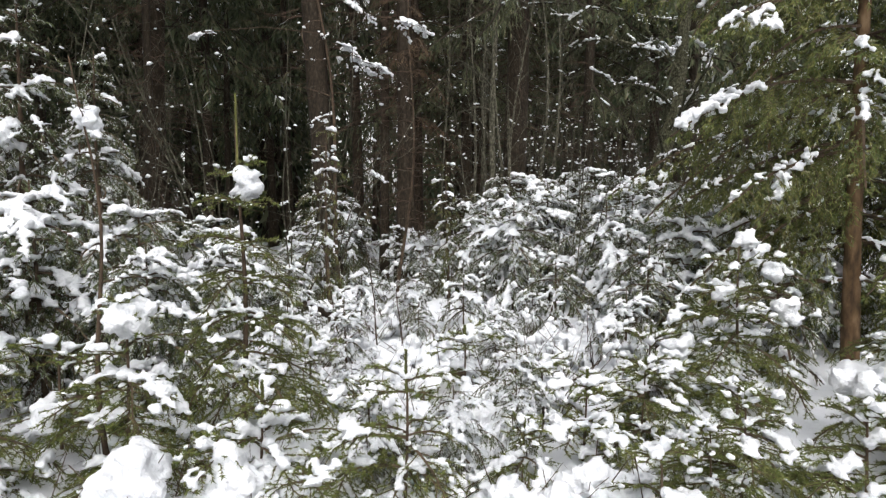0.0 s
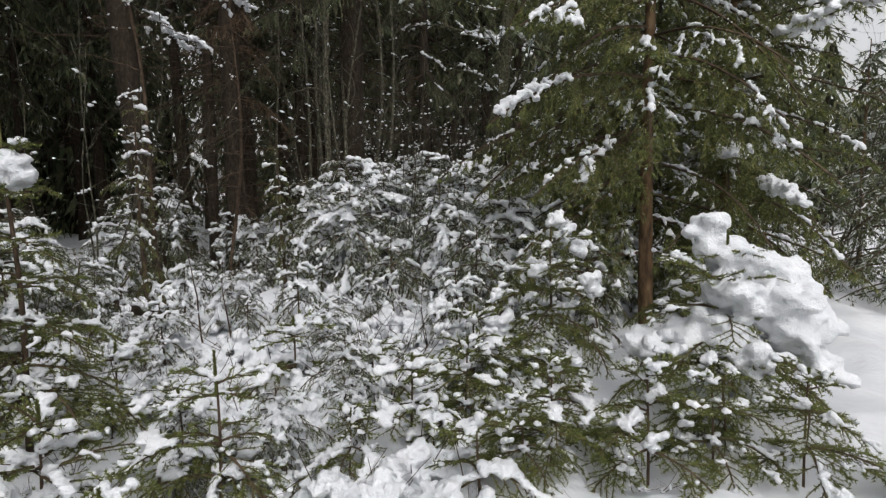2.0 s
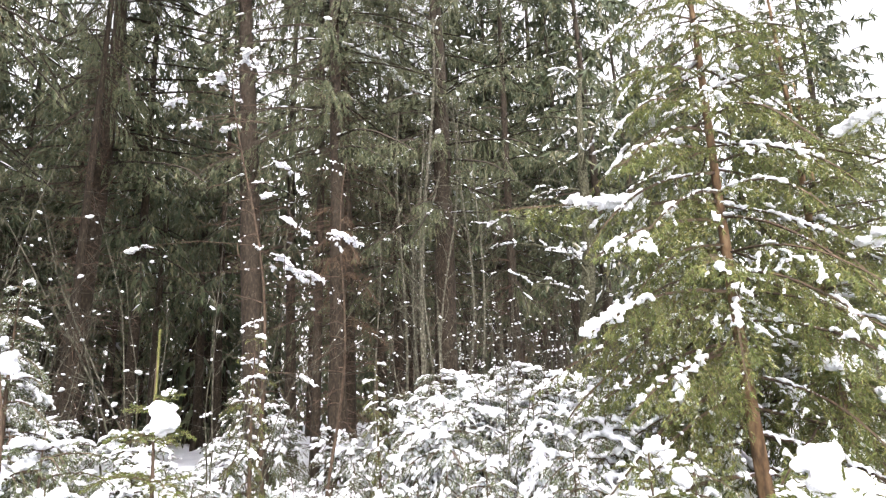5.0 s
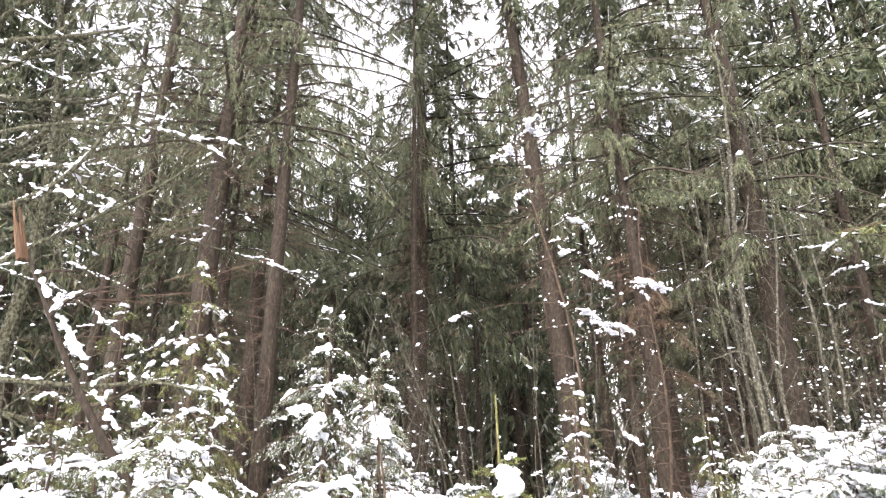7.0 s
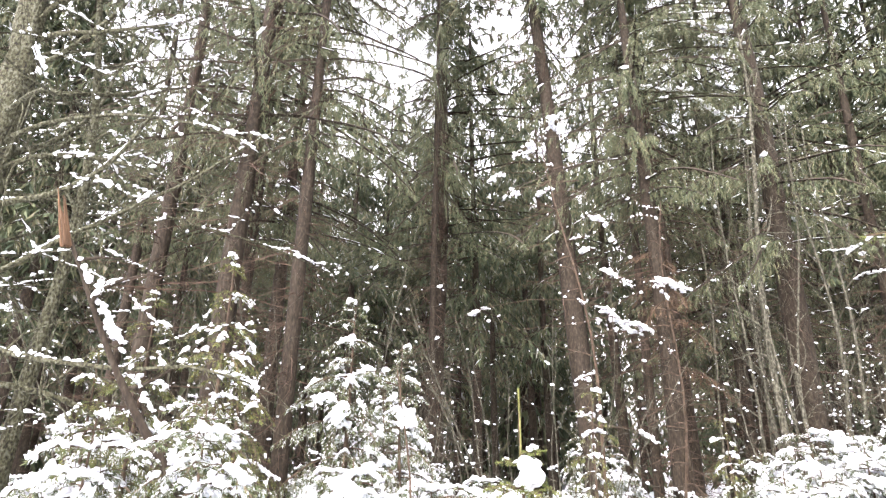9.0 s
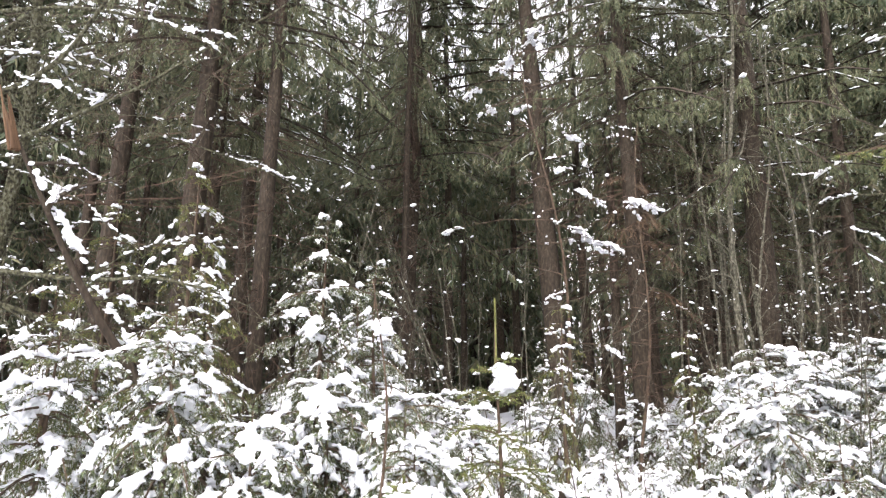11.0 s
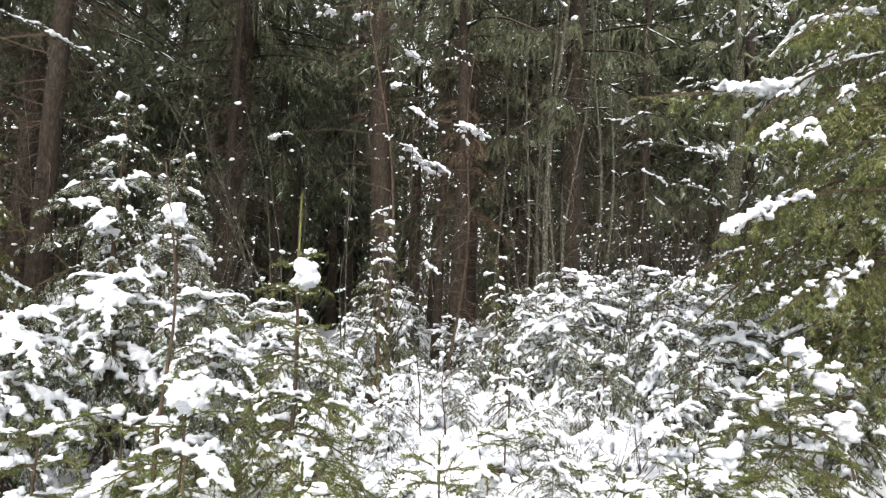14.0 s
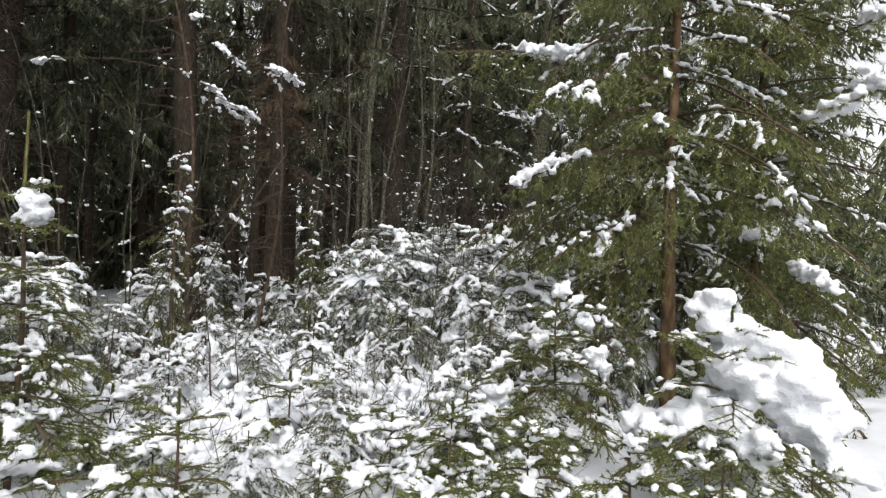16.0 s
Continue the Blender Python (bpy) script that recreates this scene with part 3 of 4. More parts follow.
def edge_spruce(at, height, spread, seed, label, amount=0.12, count=10, nl=0.065, nw=0.012, layers=0.38, per=5, low=0.3, needle=None, top_droop=0.45, step=0.16, snow=0.02, open_side=None):
    """An open-grown spruce at the edge of the wood, green to the ground."""
    rng = np.random.default_rng(seed)
    tree = thing("edge_spruce", label, "spruce tree", "edge spruces", at=at)
    zs = np.linspace(-0.2, height, 14)
    P = np.stack([0.03 * np.sin(zs * 0.7 + seed), 0.03 * np.cos(zs * 0.6 + seed), zs], 1)
    part("trunk", [(*tube(P, 0.014 + 0.0082 * height * (1 - np.clip(zs, 0, None) / height), 12, 0.05, rng), BARK_SPRUCE)], tree)
    z = low
    while z < height * 0.97:
        f = 1 - z / height
        turn = rng.uniform(0, 6.28)
        for i in range(per):
            L = spread * (f ** 0.8) * rng.uniform(0.7, 1.15) + 0.2
            way = turn + i * 6.28 / per
            if open_side is not None and (math.cos(way - open_side) > 0.8 and rng.random() < 0.4 or z < 2.6 and math.cos(way - open_side) > 0.75):
                continue
            A, B, lev, r = spray(rng, L, math.radians(14 - 20 * f + rng.normal(0, 7)), top_droop, step, L > 0.5, 0.35, 0.4)
            az, base = turn + i * 6.28 / per + rng.normal(0, 0.25), (0, 0, z + rng.normal(0, 0.07))
            A, B = turned(A, az, base), turned(B, az, base)
            br = part("branch", [(*prisms(A, B, r, r * 0.8), TWIG), (*needles(A, B, count, nl, nw, rng, 48, 0.25, 0.2), needle or NEEDLE_EDGE)], tree, smooth=False)
            sn = snow_pads(A, B, lev, rng, 0.22 * amount * rng.uniform(0.1, 1.9), snow, 1, 4.0)
            if len(sn[0]):
                tagged(soften(part("snow_load", [(*sn, SNOW)], br, "white fresh snow lying on the branch"), 0.02), kind="stuff")
        z += layers * rng.uniform(0.75, 1.2)
    return tree


def far_woods(spots, seed, name="far_woods", label="dark depth of the spruce wood behind the trees"):
    """The depth of the wood, past where single trees can be told apart."""
    rng = np.random.default_rng(seed)
    trunks, tufts, white = [], [], []
    for x, y in spots:
        h, r = rng.uniform(16, 24), rng.uniform(1.6, 2.6)
        if 0.62 < math.atan2(x, y) < 1.5:
            h *= 0.33
        base = np.array((x, y, -0.3))
        trunks.append(prisms(base[None], base[None] + (0, 0, h), np.array([rng.uniform(0.14, 0.26)]), np.array([0.03]), 6))
        n = 460
        f = rng.random(n) ** 1.2
        z = 0.4 + (h - 0.4) * f
        a, d = rng.uniform(0, 6.28, n), r * (1.05 - f) * rng.random(n) ** 0.5
        C = base + np.stack([np.cos(a) * d, np.sin(a) * d, z], 1)
        w = rng.normal(0, 1, (n, 3)) * (0.22, 0.22, 0) + np.stack([np.cos(a) * 0.25, np.sin(a) * 0.25, np.full(n, -0.55)], 1)
        s = unit(np.cross(w, rng.standard_normal((n, 3)))) * rng.uniform(0.06, 0.16, n)[:, None]
        tufts.append((np.stack([C - s, C + s, C + w * rng.uniform(0.6, 1.6, n)[:, None]], 1).reshape(-1, 3), np.arange(3 * n).reshape(-1, 3)))
        k = 8
        white.append(blobs(C[:k], rng.normal(0, 1, (k, 3)) * (1, 1, 0.2), rng.uniform(0.03, 0.1, (k, 3)), rng))
    ob = new(name, mesh(name, [(*join(*trunks), BARK_OLD), (*join(*tufts), NEEDLE_OLD), (*join(*white), SNOW)], False))
    tagged(ob, label, "forest", kind="stuff")


# ---- ground ----
def ground_height(x, y):
    g = 0.10 * np.sin(x * 0.9 + 1.3) * np.cos(y * 0.7) + 0.06 * np.sin(x * 2.3 + y * 1.7) + 0.035 * np.sin(x * 5.1 - y * 4.3 + 1)
    return g - 0.012 * np.clip(y, 0, 20)


def rest(x, y, dz=0.0):
    return (x, y, float(ground_height(np.array(x), np.array(y))) + dz)


def snowy_ground():
    near = np.linspace(-14, 14, 170)
    far = np.array([16, 19, 23, 30, 45, 80, 160, 400, 1500])
    xs = np.concatenate([-far[::-1], near, far])
    ys = np.concatenate([-far[::-1], np.concatenate([np.linspace(-14, 0, 20), np.linspace(0.2, 14, 130), np.linspace(14.6, 20, 12)]), far[2:] + 1])
    X, Y = np.meshgrid(xs, ys)
    fade = np.clip(1 - (np.hypot(X, Y) - 30) / 30, 0, 1)
    Z = ground_height(X, Y) * fade
    lumps = [noise.fractal((x * 1.6, y * 1.6, 3.0), 0.9, 2.1, 5) if abs(x) < 13 and 0 < y < 14 else 0.0 for x, y in zip(X.ravel(), Y.ravel())]
    Z += 0.075 * np.reshape(lumps, X.shape)
    V = np.stack([X, Y, Z], -1).reshape(-1, 3)
    w = len(xs)
    i, j = np.meshgrid(np.arange(len(ys) - 1), np.arange(w - 1), indexing="ij")
    a = (i * w + j).ravel()
    F = np.concatenate([np.stack([a, a + 1, a + w + 1], 1), np.stack([a, a + w + 1, a + w], 1)])
    tagged(new("ground", mesh("ground", [(V, F, GROUND_SNOW)])), "uneven forest floor under fresh white snow", "ground", kind="structure")


snowy_ground()

# ---- near young trees ----
lead = young_spruce(rest(-1.56, 3.72), 2.36, 0.95, 11, 0.2, 0.02, leader=0.5, taper=1.15, whorl=0.24, label="slim young spruce with bare green leader and snow clump")
snow_clump(lead, (-1.48, 3.69, 1.74), 0.21, 0.19, 0.36, 1, 10)
small = young_spruce(rest(-0.31, 2.9), 1.0, 0.75, 12, 0.25, 0.024, leader=0.28, label="small low spruce half buried in snow")
bowed = young_spruce(rest(2.95, 3.5), 1.25, 1.0, 13, 0.2, 0.03, leader=0.15, droop=0.8, label="low spruce bowed under a heavy mass of snow")
lobes = young_spruce(rest(2.15, 4.75), 1.5, 1.0, 14, 0.2, 0.026, label="young spruce with lumps of snow on its branches")
young_spruce(rest(1.35, 4.3), 0.85, 0.8, 16, 0.25, 0.03, leader=0.15, label="low bushy spruce among snow heaps")
young_spruce(rest(-2.6, 2.6), 1.0, 0.85, 17, 0.25, 0.03, leader=0.2, label="low spruce with snow on its drooping branches")
young_spruce(rest(-1.05, 2.75), 0.7, 0.7, 18, 0.28, 0.03, leader=0.15, label="low bushy spruce among snow heaps")
perch = young_spruce(rest(-1.95, 3.0), 1.15, 0.8, 24, 0.3, 0.03, leader=0.15, label="low spruce with snow on its drooping branches")
young_spruce(rest(0.75, 3.6), 0.6, 0.7, 25, 0.35, 0.03, leader=0.12, label="low bushy spruce among snow heaps")
young_spruce(rest(-0.65, 3.5), 0.6, 0.75, 26, 0.35, 0.03, leader=0.12, label="low bushy spruce among snow heaps")
young_spruce(rest(3.3, 4.3), 1.2, 0.9, 19, 0.25, 0.03, leader=0.2, label="young spruce with lumps of snow on its branches")

skirt = young_spruce(rest(2.0, 2.85), 0.75, 0.85, 27, 0.18, 0.026, whorl=0.22, leader=0.1, droop=0.6, count=16, nl=0.027, label="low bright green spruce with little snow")
bushy = young_spruce(rest(1.0, 2.75), 0.5, 0.65, 28, 0.3, 0.028, whorl=0.26, leader=0.1, label="low bushy spruce among snow heaps")
for x, y, turn, size in [(0.55, 4.4, 0.6, 1.2), (-0.1, 4.9, 1.9, 1.4), (-1.4, 4.6, 3.1, 1.3), (1.75, 3.7, 4.4, 1.2), (-2.75, 3.5, 5.2, 1.5), (-0.7, 2.45, 2.6, 0.9), (0.35, 3.35, 3.7, 0.8)]:
    copy_thing(bushy, Matrix.Translation(rest(x, y)) @ Matrix.Rotation(turn, 4, "Z") @ Matrix.Scale(size, 4))

for x, y, turn, size in [(1.5, 3.05, 0.9, 0.85), (1.15, 3.75, 2.2, 0.95), (2.95, 2.75, 3.9, 0.9), (2.45, 2.9, 5.4, 0.8), (1.3, 2.95, 5.9, 0.65)]:
    copy_thing(skirt, Matrix.Translation(rest(x, y)) @ Matrix.Rotation(turn, 4, "Z") @ Matrix.Scale(size, 4))

# the heavy load on the bowed spruce
rng = np.random.default_rng(21)
hood_at, hood_size = [], []
for n, at_, to_, wide, deep, k0, k1 in [
        (12, (2.76, 3.7, 1.3), (2.95, 3.62, 1.37), 0.03, 0.04, 0.04, 0.065),
        (70, (2.95, 3.6, 1.2), (3.4, 3.3, 0.93), 0.05, 0.1, 0.05, 0.09),
        (80, (2.9, 3.5, 0.92), (3.38, 3.2, 0.72), 0.07, 0.09, 0.05, 0.09),
        (60, (2.4, 3.75, 0.5), (2.95, 3.45, 0.62), 0.05, 0.1, 0.04, 0.085),
        (50, (2.85, 3.45, 0.7), (3.05, 3.25, 0.3), 0.06, 0.08, 0.04, 0.08),
        (40, (3.2, 3.3, 0.75), (3.45, 3.1, 0.4), 0.06, 0.08, 0.035, 0.07)]:
    s = rng.random((n, 1))
    C = np.array(at_) * (1 - s) + np.array(to_) * s + rng.normal(0, 1, (n, 3)) * (wide, deep, wide * 0.9)
    hood_at.append(C), hood_size.append(rng.uniform(k0, k1, n) * 1.1)
snow_mass(bowed, rng, np.concatenate(hood_at), np.concatenate(hood_size), 0.02, 5)
for i in range(3):
    snow_clump(lobes, (2.18 + 0.1 * i, 4.75 - 0.03 * i, 1.36 - 0.13 * i), 0.17, 0.16, 0.2, 150 + i, 6)
snow_clump(lobes, (1.62, 4.62, 0.38), 0.3, 0.26, 0.48, 155, 11)
snow_clump(lobes, (1.95, 4.5, 0.95), 0.2, 0.18, 0.16, 156, 6)
snow_clump(lobes, (2.45, 4.55, 0.8), 0.22, 0.2, 0.24, 157, 6)

# ---- saplings close by ----
stem = bare_tree("sapling", rest(-2.2, 3.2), (-0.1, 0.0, 2.45), 0.016, 7, 22, "thin bare reddish-brown sapling with snow lumps", TWIG, 0.3, 0.3, 0.3, 0.02, 0.3, 0.1, None, 2)
snow_clump(perch, (-1.9, 2.98, 1.0), 0.28, 0.24, 0.3, 161, 9)
snow_clump(stem, (-2.26, 3.2, 2.16), 0.19, 0.17, 0.18, 160, 6)
for i, (x, y, h) in enumerate([(-1.2, 6.6, 1.5), (-0.95, 6.5, 1.4), (-1.75, 6.9, 1.2), (0.02, 2.66, 0.6), (-2.4, 6.4, 1.3), (-2.0, 5.2, 1.1)]):
    bare_shrub("sapling", rest(x, y), 1, h, 40 + i, "thin dark leafless sapling standing in snow", "sapling", "bare saplings", amount=0.3, size=0.03, splay=0.12, twigs=4, r=0.011)

# ---- snow heaps over low brush ----
heap_rng = np.random.default_rng(31)


def snow_heap(at, w, d, h, seed, n=120):
    """Snow bridging low twigs: a soft, lumpy hummock."""
    rng = np.random.default_rng(seed)
    ob = thing("snow_heap", "soft lumpy heap of snow over low brush", "snow heap", "snow heaps", at=at)
    a, e = rng.uniform(0, 6.28, n), rng.random(n) ** 0.5
    C = np.stack([np.cos(a) * e * w / 2, np.sin(a) * e * d / 2, h * (1 - e * e) * rng.uniform(0.3, 1, n)], 1)
    k = rng.uniform(0.02, 0.07, n)
    V, F = blobs(C, rng.normal(0, 1, (n, 3)) * (1, 1, 0.2), np.stack([k * 1.15, k, k * rng.uniform(0.8, 1.5, n)], 1), rng, 2, 0.14)
    soften(part("snow_mound", [(V, F, SNOW)], ob), 0.02)
    m = 16
    A = np.concatenate([C[rng.integers(0, n, m)] * (1, 1, 0.4)])
    d2 = rng.normal(0, 1, (m, 3)) * (0.6, 0.6, 0.4) + (0, 0, 0.5)
    B = A + unit(d2) * rng.uniform(0.2, 0.5, m)[:, None]
    tagged(part("twig_tuft", [(*prisms(A, B, np.full(m, 0.004), np.full(m, 0.002), 4), TWIG)], ob, "bare brown twigs poking through", False), kind="stuff")
    return ob


HEAPS = [(0.3, 2.7, 0.95, 0.6, 0.45), (0.75, 3.0, 0.7, 0.5, 0.3), (-1.45, 2.3, 0.5, 0.4, 0.62), (-1.1, 2.5, 0.35, 0.3, 0.45), (0.1, 3.9, 0.6, 0.5, 0.35), (0.6, 5.4, 0.9, 0.6, 0.25), (1.0, 6.4, 0.8, 0.6, 0.3), (-0.6, 4.2, 0.7, 0.6, 0.3), (-0.7, 5.6, 0.8, 0.6, 0.4), (-1.9, 4.9, 0.7, 0.6, 0.5), (-2.6, 5.8, 0.9, 0.7, 0.5), (2.6, 6.0, 0.8, 0.6, 0.5), (1.2, 3.4, 0.6, 0.5, 0.25), (-2.1, 2.2, 0.5, 0.4, 0.5)]
for i, (x, y, w, d, h) in enumerate(HEAPS):
    snow_heap(rest(x, y, -0.02), w, d, h, 200 + i)
for i in range(18):
    y = heap_rng.uniform(3.3, 7.2)
    x, w = heap_rng.uniform(-0.36 * y, min(0.34 * y, 2.2)), heap_rng.uniform(0.28, 0.5)
    snow_heap(rest(x, y, -0.02), w, 0.8 * w, heap_rng.uniform(0.25, 0.5), 230 + i, 34)

# ---- fallen log ----
def fallen_log(a, b, radius, seed):
    rng = np.random.default_rng(seed)
    log = thing("fallen_log", "dark fallen log with snow along its top", "log", at=tuple((np.array(a) + np.array(b)) / 2))
    P = np.linspace(np.array(a), np.array(b), 9) - np.array(log.location)
    P += rng.normal(0, 0.015, P.shape)
    part("trunk", [(*tube(P, np.linspace(radius, radius * 0.75, 9), 10, 0.06, rng), BARK_OLD)], log)
    C = np.repeat(np.linspace(P[0], P[-1], 26), 3, 0) + rng.normal(0, 0.02, (78, 3)) + (0, 0, radius)
    snow_mass(log, rng, C + np.array(log.location), rng.uniform(0.03, 0.07, 78), 0.02, 1, "snow_cap", "white snow along the log's top")
    for k in range(3):
        V, F = tube([P[2 + 2 * k], P[2 + 2 * k] + (0.05, -0.1, 0.25), P[2 + 2 * k] + (0.1 * k, -0.15, 0.45)], [0.02, 0.014, 0.006], 6)
        part("branch_stub", [(V, F, TWIG)], log)


fallen_log((-4.0, 8.3, 0.6), (-1.9, 7.5, 0.1), 0.09, 64)

# ---- low snowy brush ----
brush = [bare_shrub("low_brush", rest(-0.9, 7.2), 7, 0.85, 300 + k, "low leafless brush thickly coated in snow", "brush", "low brush", amount=0.42, size=0.034, splay=0.9, twigs=4, r=0.007) for k in range(4)]
rng = np.random.default_rng(33)
spots = []
while len(spots) < 90:
    y = 2.4 + 9.0 * rng.random() ** 1.9
    x = rng.uniform(-0.75 * y - 0.6, min(0.6 * y + 0.4, 4.2))
    if all((x - u) ** 2 + (y - v) ** 2 > 0.14 for u, v in spots) and not (x > 2.8 and y < 5.5):
        spots.append((x, y))
for i, (x, y) in enumerate(spots):
    m = Matrix.Translation(rest(x, y)) @ Matrix.Rotation(rng.uniform(0, 6.28), 4, "Z") @ Matrix.Scale(rng.uniform(0.7, 1.1) * (0.5 if y < 4.5 else 1.0), 4)
    if i < 4:
        brush[i].matrix_basis = m
    else:
        copy_thing(brush[i % 4], m)

# ---- young spruces under snow, a little way off ----
YOUNG = dict(label="dense young spruce weighed down by fresh snow", group="snow-laden young spruces")
laden = [laden_spruce("snowy_spruce", rest(0, 10), h, w, 400 + k, 0.26 if k in (3, 5) else 0.36, 0.026, needle=NEEDLE_FROST if k in (3, 5) else None, **YOUNG) for k, (h, w) in enumerate([(0.9, 0.85), (1.0, 0.9), (1.4, 1.15), (1.5, 1.25), (2.1, 1.5), (2.2, 1.45)])]
GREEN = dict(label="green spruce with a bare leader and snow pads on drooping branches", group="snow-laden young spruces")
green = [laden_spruce("snowy_spruce", rest(-5.3, 3.98), 4.2, 1.6, 410, 0.12, 0.026, needle=NEEDLE_EDGE, count=8, nl=0.045, nw=0.009, step=0.11, layers=0.46, hang=0.6, bushy=0.8, voxel=0.022, **GREEN),
         laden_spruce("snowy_spruce", rest(-4.28, 5.05), 3.75, 1.7, 411, 0.15, 0.026, needle=NEEDLE_FROST, count=9, nl=0.04, nw=0.009, step=0.1, layers=0.3, hang=0.6, bushy=0.85, voxel=0.022, **GREEN)]
slim = laden_spruce("snowy_spruce", rest(-2.3, 8.35), 3.0, 0.6, 412, 0.2, 0.028, needle=NEEDLE_EDGE, count=9, nl=0.04, nw=0.008, layers=0.3, per=3, hang=0.8, bushy=0.4, low=0.15, label="slim sparse spruce with ragged lumps of snow", group="snow-laden young spruces")
standing = set()


def stand(tree, x, y, turn, size):
    """Sets a tree of the pool at its place, or a copy of it where it already stands."""
    m = Matrix.Translation(rest(x, y)) @ Matrix.Rotation(turn, 4, "Z") @ Matrix.Scale(size, 4)
    if tree.name in standing:
        copy_thing(tree, m)
    else:
        standing.add(tree.name)
        tree.matrix_basis = m


stand(green[0], -5.3, 3.98, 0.0, 1.0)
stand(green[1], -4.28, 5.05, 0.0, 1.0)
for x, y, turn, size, k in [(-3.8, 5.45, 2.1, 0.83, 1), (-6.3, 5.2, 1.2, 0.9, 0), (-6.2, 3.1, 3.4, 0.75, 0), (-7.4, 4.4, 4.6, 1.0, 0), (-4.9, 6.6, 4.0, 0.8, 1), (-5.6, 7.6, 5.2, 0.85, 1), (-4.6, 3.3, 1.9, 0.62, 1), (-3.7, 12.0, 2.5, 0.7, 1)]:
    stand(green[k], x, y, turn, size)
for x, y, turn, size in [(-2.3, 8.35, 0.9, 1.0), (-0.66, 10.1, 2.2, 0.85)]:
    stand(slim, x, y, turn, size)
LADEN = [(0.44, 10.75, 2.35), (1.7, 10.6, 2.2), (1.1, 9.9, 1.8), (1.05, 11.0, 2.1), (2.4, 10.5, 2.25), (0.0, 9.6, 1.7), (3.1, 9.4, 2.1), (-0.3, 11.0, 1.7), (2.5, 9.8, 2.0), (3.0, 8.4, 1.7), (1.8, 8.6, 1.5), (1.0, 7.4, 1.1), (2.4, 7.0, 1.5), (0.5, 9.0, 1.4), (-0.2, 7.4, 0.8), (-3.3, 7.2, 1.6), (-3.6, 4.3, 1.7), (-2.9, 4.7, 1.5), (-4.25, 3.0, 2.3), (-3.5, 3.2, 1.4), (-1.7, 7.8, 0.9), (0.2, 5.9, 0.7), (1.5, 5.9, 0.9), (-1.4, 5.8, 0.7), (-2.6, 5.6, 1.2), (-2.4, 3.9, 1.2), (-5.2, 2.6, 2.2), (3.3, 7.1, 1.6), (2.9, 5.6, 1.2), (1.9, 6.4, 1.1)]
rng = np.random.default_rng(35)
for x, y, h in LADEN:
    k = min((3, 5) if x < -2.2 else (0, 1, 2, 4), key=lambda q: abs((0.9, 1.05, 1.4, 1.5, 2.1, 2.2)[q] - h))
    stand(laden[k], x, y, rng.uniform(0, 6.28), h / (0.9, 1.0, 1.4, 1.5, 2.1, 2.2)[k])
fill = []
while len(fill) < 74:
    a, d = radians(rng.uniform(-68, 42)), rng.uniform(5.6, 13.5)
    x, y = d * math.sin(a), d * math.cos(a)
    gap = 0.45 if d > 8 else 0.65
    if all((x - u[0]) ** 2 + (y - u[1]) ** 2 > gap for u in fill + [l[:2] for l in LADEN]) and not (x > 3 and y < 7.5):
        fill.append((x, y))
for i, (x, y) in enumerate(fill):
    d = math.hypot(x, y)
    size = (rng.uniform(0.6, 1.0) if d > 9 else rng.uniform(0.45, 0.75)) * (1.3 if x < -3 else 1.0)
    k = (3, 5)[i % 2] if x < -2.6 else (0, 1, 2, 4)[i % 4] if i % 9 else 3
    stand(laden[k], x, y, rng.uniform(0, 6.28), size * (1.0, 0.9, 0.9, 0.85, 0.75, 0.7)[k])

# seedlings and twigs that stand through the snow of the clearing
tiny = []
while len(tiny) < 28:
    y = rng.uniform(3.2, 7.6)
    x = rng.uniform(-0.42 * y, min(0.36 * y, 2.3))
    if all((x - u) ** 2 + (y - v) ** 2 > 0.09 for u, v in tiny + [(-1.56, 3.72), (-0.31, 2.9)]):
        tiny.append((x, y))
for i, (x, y) in enumerate(tiny):
    m = Matrix.Translation(rest(x, y, -0.04)) @ Matrix.Rotation(rng.uniform(0, 6.28), 4, "Z") @ Matrix.Scale(rng.uniform(0.3, 0.55), 4)
    copy_thing(laden[i % 4] if i % 6 < 4 else brush[i % 4], m)

# ---- edge of the wood: green spruces on the right of the clearing ----
edge = edge_spruce(rest(3.88, 6.2), 9.0, 2.8, 60, amount=0.95, low=0.9, snow=0.024, open_side=-2.13, layers=0.31, top_droop=0.62, label="open-grown green spruce with orange-brown trunk and patchy snow")
slim_edge = edge_spruce(rest(5.2, 6.6), 7.6, 2.1, 67, "slim green spruce with brown trunk and heavy snow clumps", 0.5, 9, 0.065, 0.012, 0.36, 5, 0.6, None, 0.5, 0.16, 0.026)
side = edge_spruce(rest(6.9, 8.8), 7.0, 2.3, 61, "bushy green spruce behind the clearing with thin snow", 0.22, 4, 0.11, 0.028, 0.42, 5, 0.3, NEEDLE_MID, 0.45, 0.26)
for x, y, turn, size in [(8.3, 6.9, 1.0, 0.72), (9.6, 8.9, 2.5, 0.62), (8.3, 11.6, 4.2, 0.95), (5.8, 12.4, 3.3, 0.8)]:
    copy_thing(side, Matrix.Translation(rest(x, y)) @ Matrix.Rotation(turn, 4, "Z") @ Matrix.Scale(size, 4))

